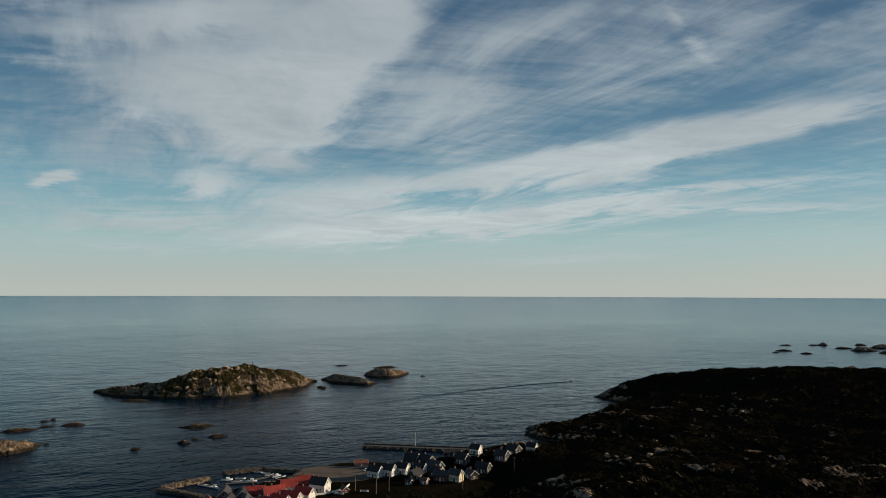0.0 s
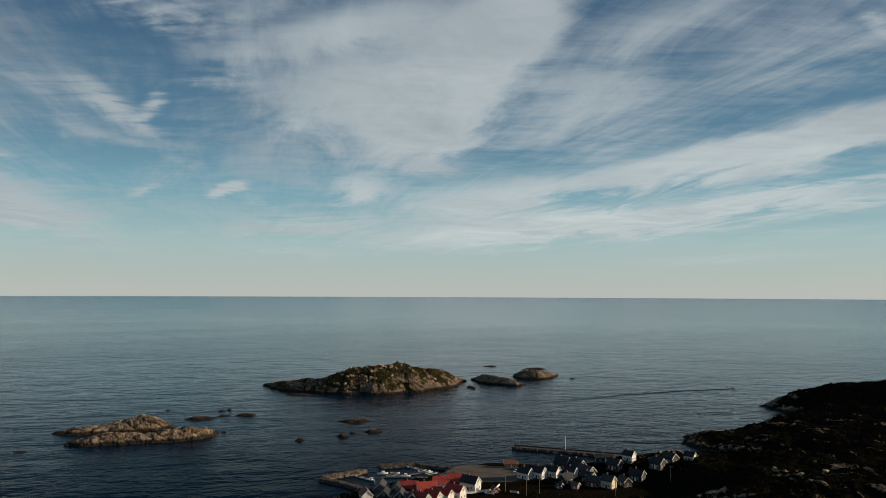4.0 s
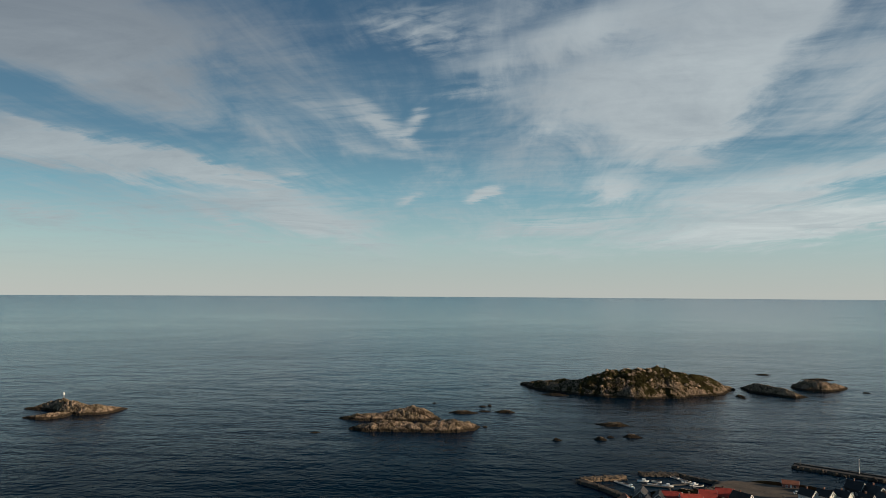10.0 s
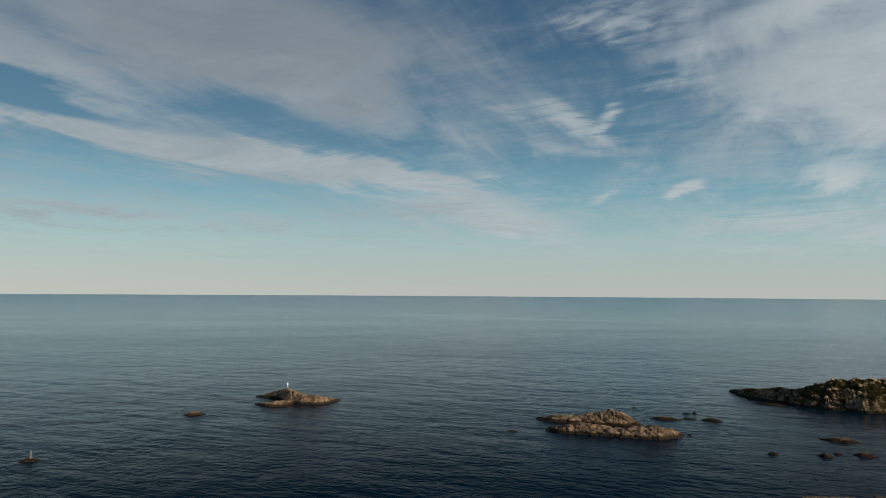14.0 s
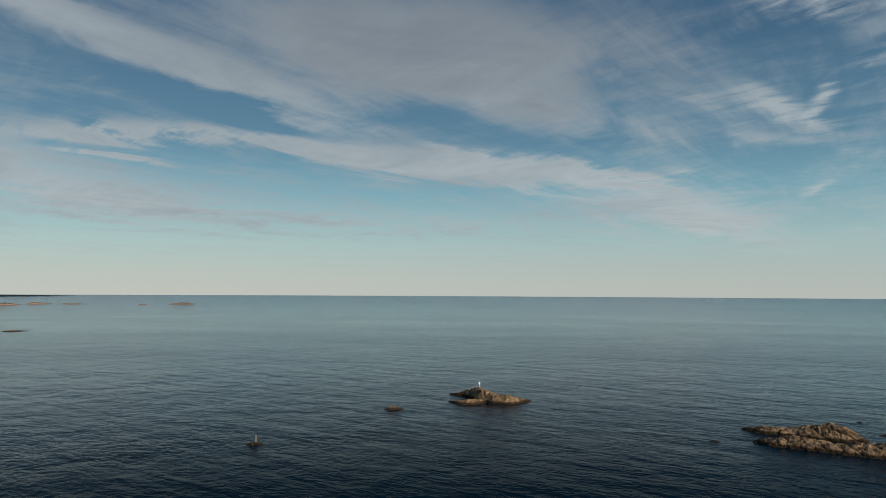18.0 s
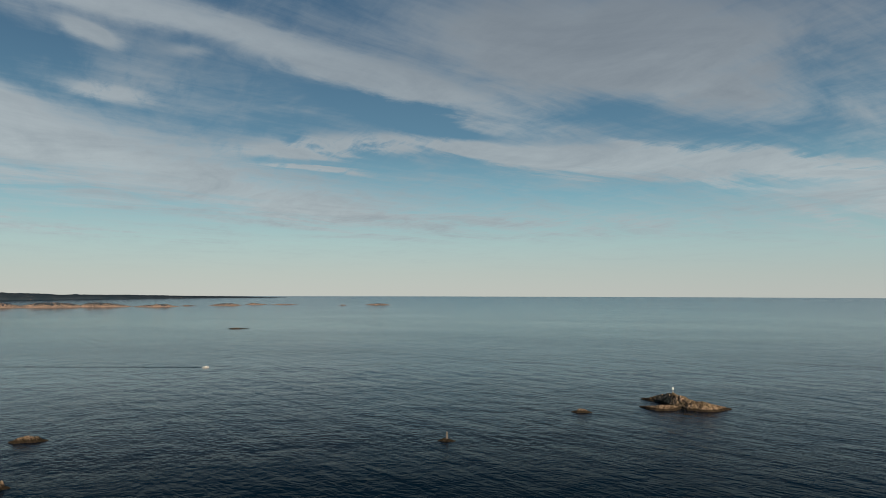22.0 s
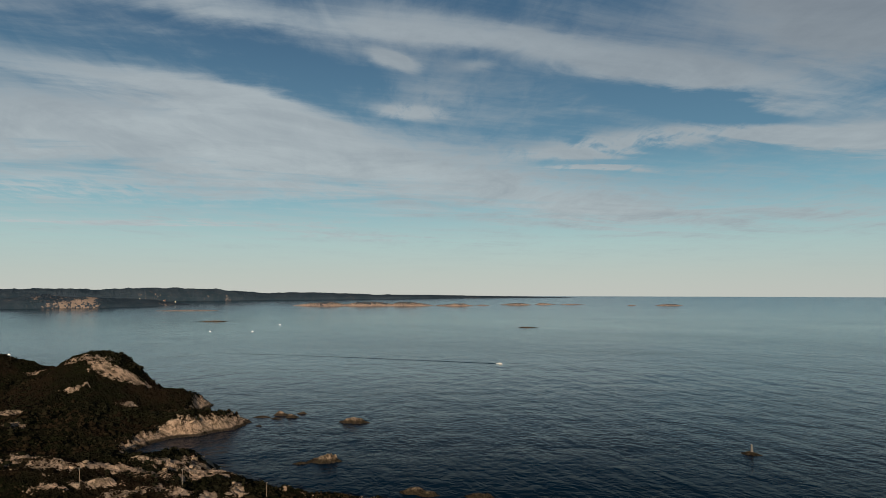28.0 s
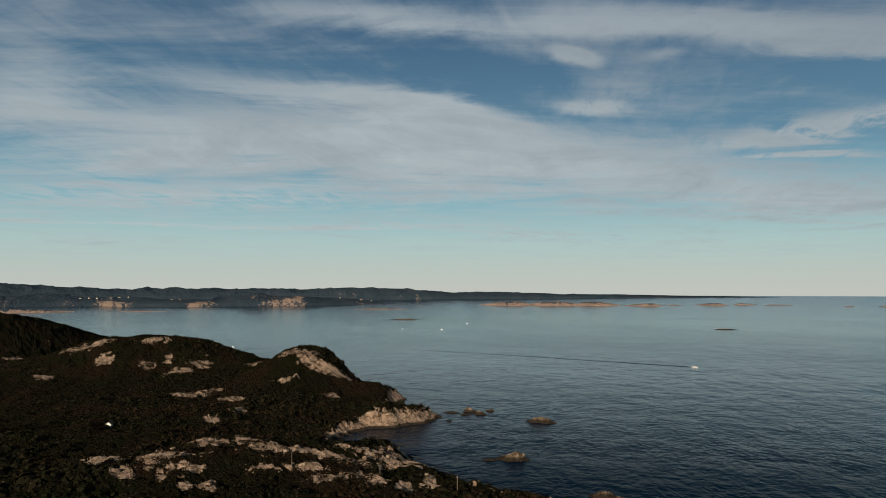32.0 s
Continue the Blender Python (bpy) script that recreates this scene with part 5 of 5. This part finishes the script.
def light_perch(x, y, z, high, label):
    """A white lantern drum on a thin steel post with a footing and stays."""
    ob = tagged(empty("beacon", x, y, z), label, "beacon", group="sea marks")
    part("base", rod((0, 0, -1.0), (0, 0, 0.4), 0.9, 0.75, 12), CONCRETE, ob)
    part("post", rod((0, 0, 0.3), (0, 0, high - 2.2), 0.12, 0.1, 8), METAL, ob)
    drum = part("lantern", rod((0, 0, high - 2.3), (0, 0, high - 0.4), 0.65, 0.6, 14), TRIM, ob, "white lantern drum")
    part("cap", rod((0, 0, high - 0.4), (0, 0, high), 0.66, 0.1, 14), TRIM, drum)
    for a in (30, 150, 270):
        part("stay", rod((0.7 * math.cos(radians(a)), 0.7 * math.sin(radians(a)), 0.2), (0, 0, high - 2.4), 0.04, 0.04, 5), METAL, ob)


light_perch(top[1], top[2], top[0], 4.8, "small white lantern beacon on a thin post")
beacon(-471, 97, islet_top(-471, 97), 4.4, 0.8, "pale cone-shaped stone sea mark on a skerry", CONCRETE)
beacon(-196, 727, islet_top(-196, 727), 2.6, 0.5, "small dark stone cairn on the island", STONE)
beacon(-521, -178, islet_top(-521, -178), 0.8, 0.5, "low pale stone block on a skerry", CONCRETE)


# ---- scrub ----
def leaf_material():
    m, k, b = material("scrub_leaves")
    p = position(k)
    own = k.add("ShaderNodeNewGeometry").outputs["Random Per Island"]
    n = k.noise(p, 1.3, 3, 0.6)
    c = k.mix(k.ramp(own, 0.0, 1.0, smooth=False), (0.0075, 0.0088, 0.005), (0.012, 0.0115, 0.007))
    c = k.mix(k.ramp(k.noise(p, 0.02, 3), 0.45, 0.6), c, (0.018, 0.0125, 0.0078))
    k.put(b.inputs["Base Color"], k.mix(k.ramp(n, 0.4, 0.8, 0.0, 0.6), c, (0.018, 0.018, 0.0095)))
    b.inputs["Roughness"].default_value = 0.9
    b.inputs["Specular IOR Level"].default_value = 0.0
    return m


def clump_shapes(count):
    """Uneven leafy lumps, each a ragged ball with a flat foot."""
    shapes = []
    for i in range(count):
        bm = bmesh.new()
        bmesh.ops.create_icosphere(bm, subdivisions=2 if i == 0 else 1, radius=1.0)
        for v in bm.verts:
            q = v.co.normalized()
            k = 0.72 + 0.6 * noise.noise(q * 1.9 + Vector((i * 5.3, 0, 0))) + 0.8 * noise.noise(q * 9.0 + Vector((0, i * 3.7, 0)))
            v.co = q * k
            v.co.z = max(v.co.z, -0.35) * 0.85
        bm.verts.ensure_lookup_table()
        shapes.append((np.array([v.co[:] for v in bm.verts]), np.array([[v.index for v in f.verts] for f in bm.faces])))
        bm.free()
    return shapes


def scrub(name, az0, az1, r0, r1, count, seed, label, low=0.45, tall=1.9):
    rng = np.random.default_rng(seed)
    az, r = np.radians(rng.uniform(az0, az1, count)), r0 + (r1 - r0) * rng.uniform(0, 1, count) ** 1.15
    x, y = -np.sin(az) * r, np.cos(az) * r
    h, bare, _ = land_height(x[None], y[None])
    h, bare = h[0], bare[0]
    patch = fbm(x, y, 70, 3, 401)
    size = low + (tall - low) * rng.uniform(0, 1, count) ** 2.2 * np.clip(0.6 + patch, 0.15, 1)
    ok = (bare < 0.36) & (h > 1.8) & ((village_weight(x, y) < 0.35) | ((y < 322 + 0.3 * (x + 80)) & (h > 2)))
    x, y, h, size = x[ok], y[ok], h[ok], size[ok]
    shapes = clump_shapes(8)
    cos, faces, at = [], [], 0
    pick = rng.integers(0, 8, len(x))
    turn = rng.uniform(0, 6.28, len(x))
    wide = rng.uniform(0.9, 1.5, len(x))
    for j, (v, f) in enumerate(shapes):
        i = np.flatnonzero(pick == j)
        c, s_ = np.cos(turn[i])[:, None], np.sin(turn[i])[:, None]
        sx = (size[i] * wide[i])[:, None]
        px = (v[None, :, 0] * c - v[None, :, 1] * s_) * sx + x[i][:, None]
        py = (v[None, :, 0] * s_ + v[None, :, 1] * c) * sx + y[i][:, None]
        pz = v[None, :, 2] * size[i][:, None] + (h[i] + size[i] * 0.15)[:, None]
        cos.append(np.stack([px, py, pz], -1).reshape(-1, 3))
        faces.append((f[None] + (np.arange(len(i)) * len(v))[:, None, None]).reshape(-1, 3) + at)
        at += len(i) * len(v)
    co, q = np.concatenate(cos), np.concatenate(faces)
    me = bpy.data.meshes.new(name)
    me.vertices.add(len(co))
    me.vertices.foreach_set("co", co.astype(np.float32).ravel())
    me.loops.add(q.size)
    me.loops.foreach_set("vertex_index", q.astype(np.int32).ravel())
    me.polygons.add(len(q))
    me.polygons.foreach_set("loop_start", np.arange(0, q.size, 3, dtype=np.int32))
    me.polygons.foreach_set("use_smooth", np.zeros(len(q), bool))
    me.materials.append(LEAVES)
    me.update()
    tagged(new(name, me), label, "scrub", kind="stuff")


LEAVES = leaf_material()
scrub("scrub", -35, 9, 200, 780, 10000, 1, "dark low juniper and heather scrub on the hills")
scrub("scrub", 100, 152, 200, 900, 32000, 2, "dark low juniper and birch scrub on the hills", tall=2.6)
for x, y in ((-272, -219), (-294, -183), (-293, -141)):
    pole(x, y)


# ---- loose boulders on the heath and on the island ----
ROCKS = [boulder_mesh("boulder", 20 + i, ROCK) for i in range(6)]


def boulders(parent, points, seed, lo, hi):
    rnd = random.Random(seed)
    base = parent.matrix_world.inverted()
    for i, (x, y, z) in enumerate(points):
        sc = lo + (hi - lo) * rnd.random() ** 2.5
        m = base @ pose(x, y, z + sc * 0.1, rnd.uniform(-25, 25), rnd.uniform(-25, 25), rnd.uniform(0, 360))
        shared("boulder", ROCKS[i % 6], parent, m @ Matrix.Diagonal((sc * 1.5, sc, sc * 0.65, 1)))


def heath_boulders(count, az0, az1, r0, r1, seed):
    rng = np.random.default_rng(seed)
    az, r = np.radians(rng.uniform(az0, az1, count)), rng.uniform(r0, r1, count)
    x, y = -np.sin(az) * r, np.cos(az) * r
    h, bare, _ = land_height(x[None], y[None])
    ok = (bare[0] > 0.30) & (bare[0] < 0.75) & (h[0] > 3) & (village_weight(x, y) < 0.1)
    return list(zip(x[ok], y[ok], h[0][ok]))


bpy.context.view_layer.update()
boulders(bpy.data.objects["mainland"], heath_boulders(900, 118, 148, 270, 640, 5)[:130] + heath_boulders(500, -32, -4, 330, 600, 6)[:60], 8, 0.5, 1.7)
spots = [(-215 + 70 * u * math.cos(0.62) - 32 * v * math.sin(0.62), 715 + 70 * u * math.sin(0.62) + 32 * v * math.cos(0.62))
         for u, v in ((random.Random(900 + i).uniform(-1, 1), random.Random(1900 + i).uniform(-1, 1)) for i in range(190))]
boulders(bpy.data.objects["island"], [(x, y, z) for x, y in spots for z in [islet_top(x, y)] if z > 4], 9, 0.8, 2.6)

# ---- a few white houses on the far shore ----
for i, (az, up) in enumerate(((144.2, 9), (143.6, 12), (143.1, 8), (142.2, 14), (141.6, 9), (141.0, 16), (138.0, 10), (137.4, 12), (125.2, 6), (124.4, 7), (123.5, 6), (122.7, 5))):
    x, y = heading(az, far_reach(-1.12 if az > 130 else -1.0) + 60)
    bpy.context.view_layer.update()
    house(x, y, az + 40 * (i % 3), 6, 8, 3.6, 2.6, "cream", ("grey", "red", "black")[i % 3], "small pale timber house on the far shore", False, 1, z=islet_top(x, y), name="far_house")
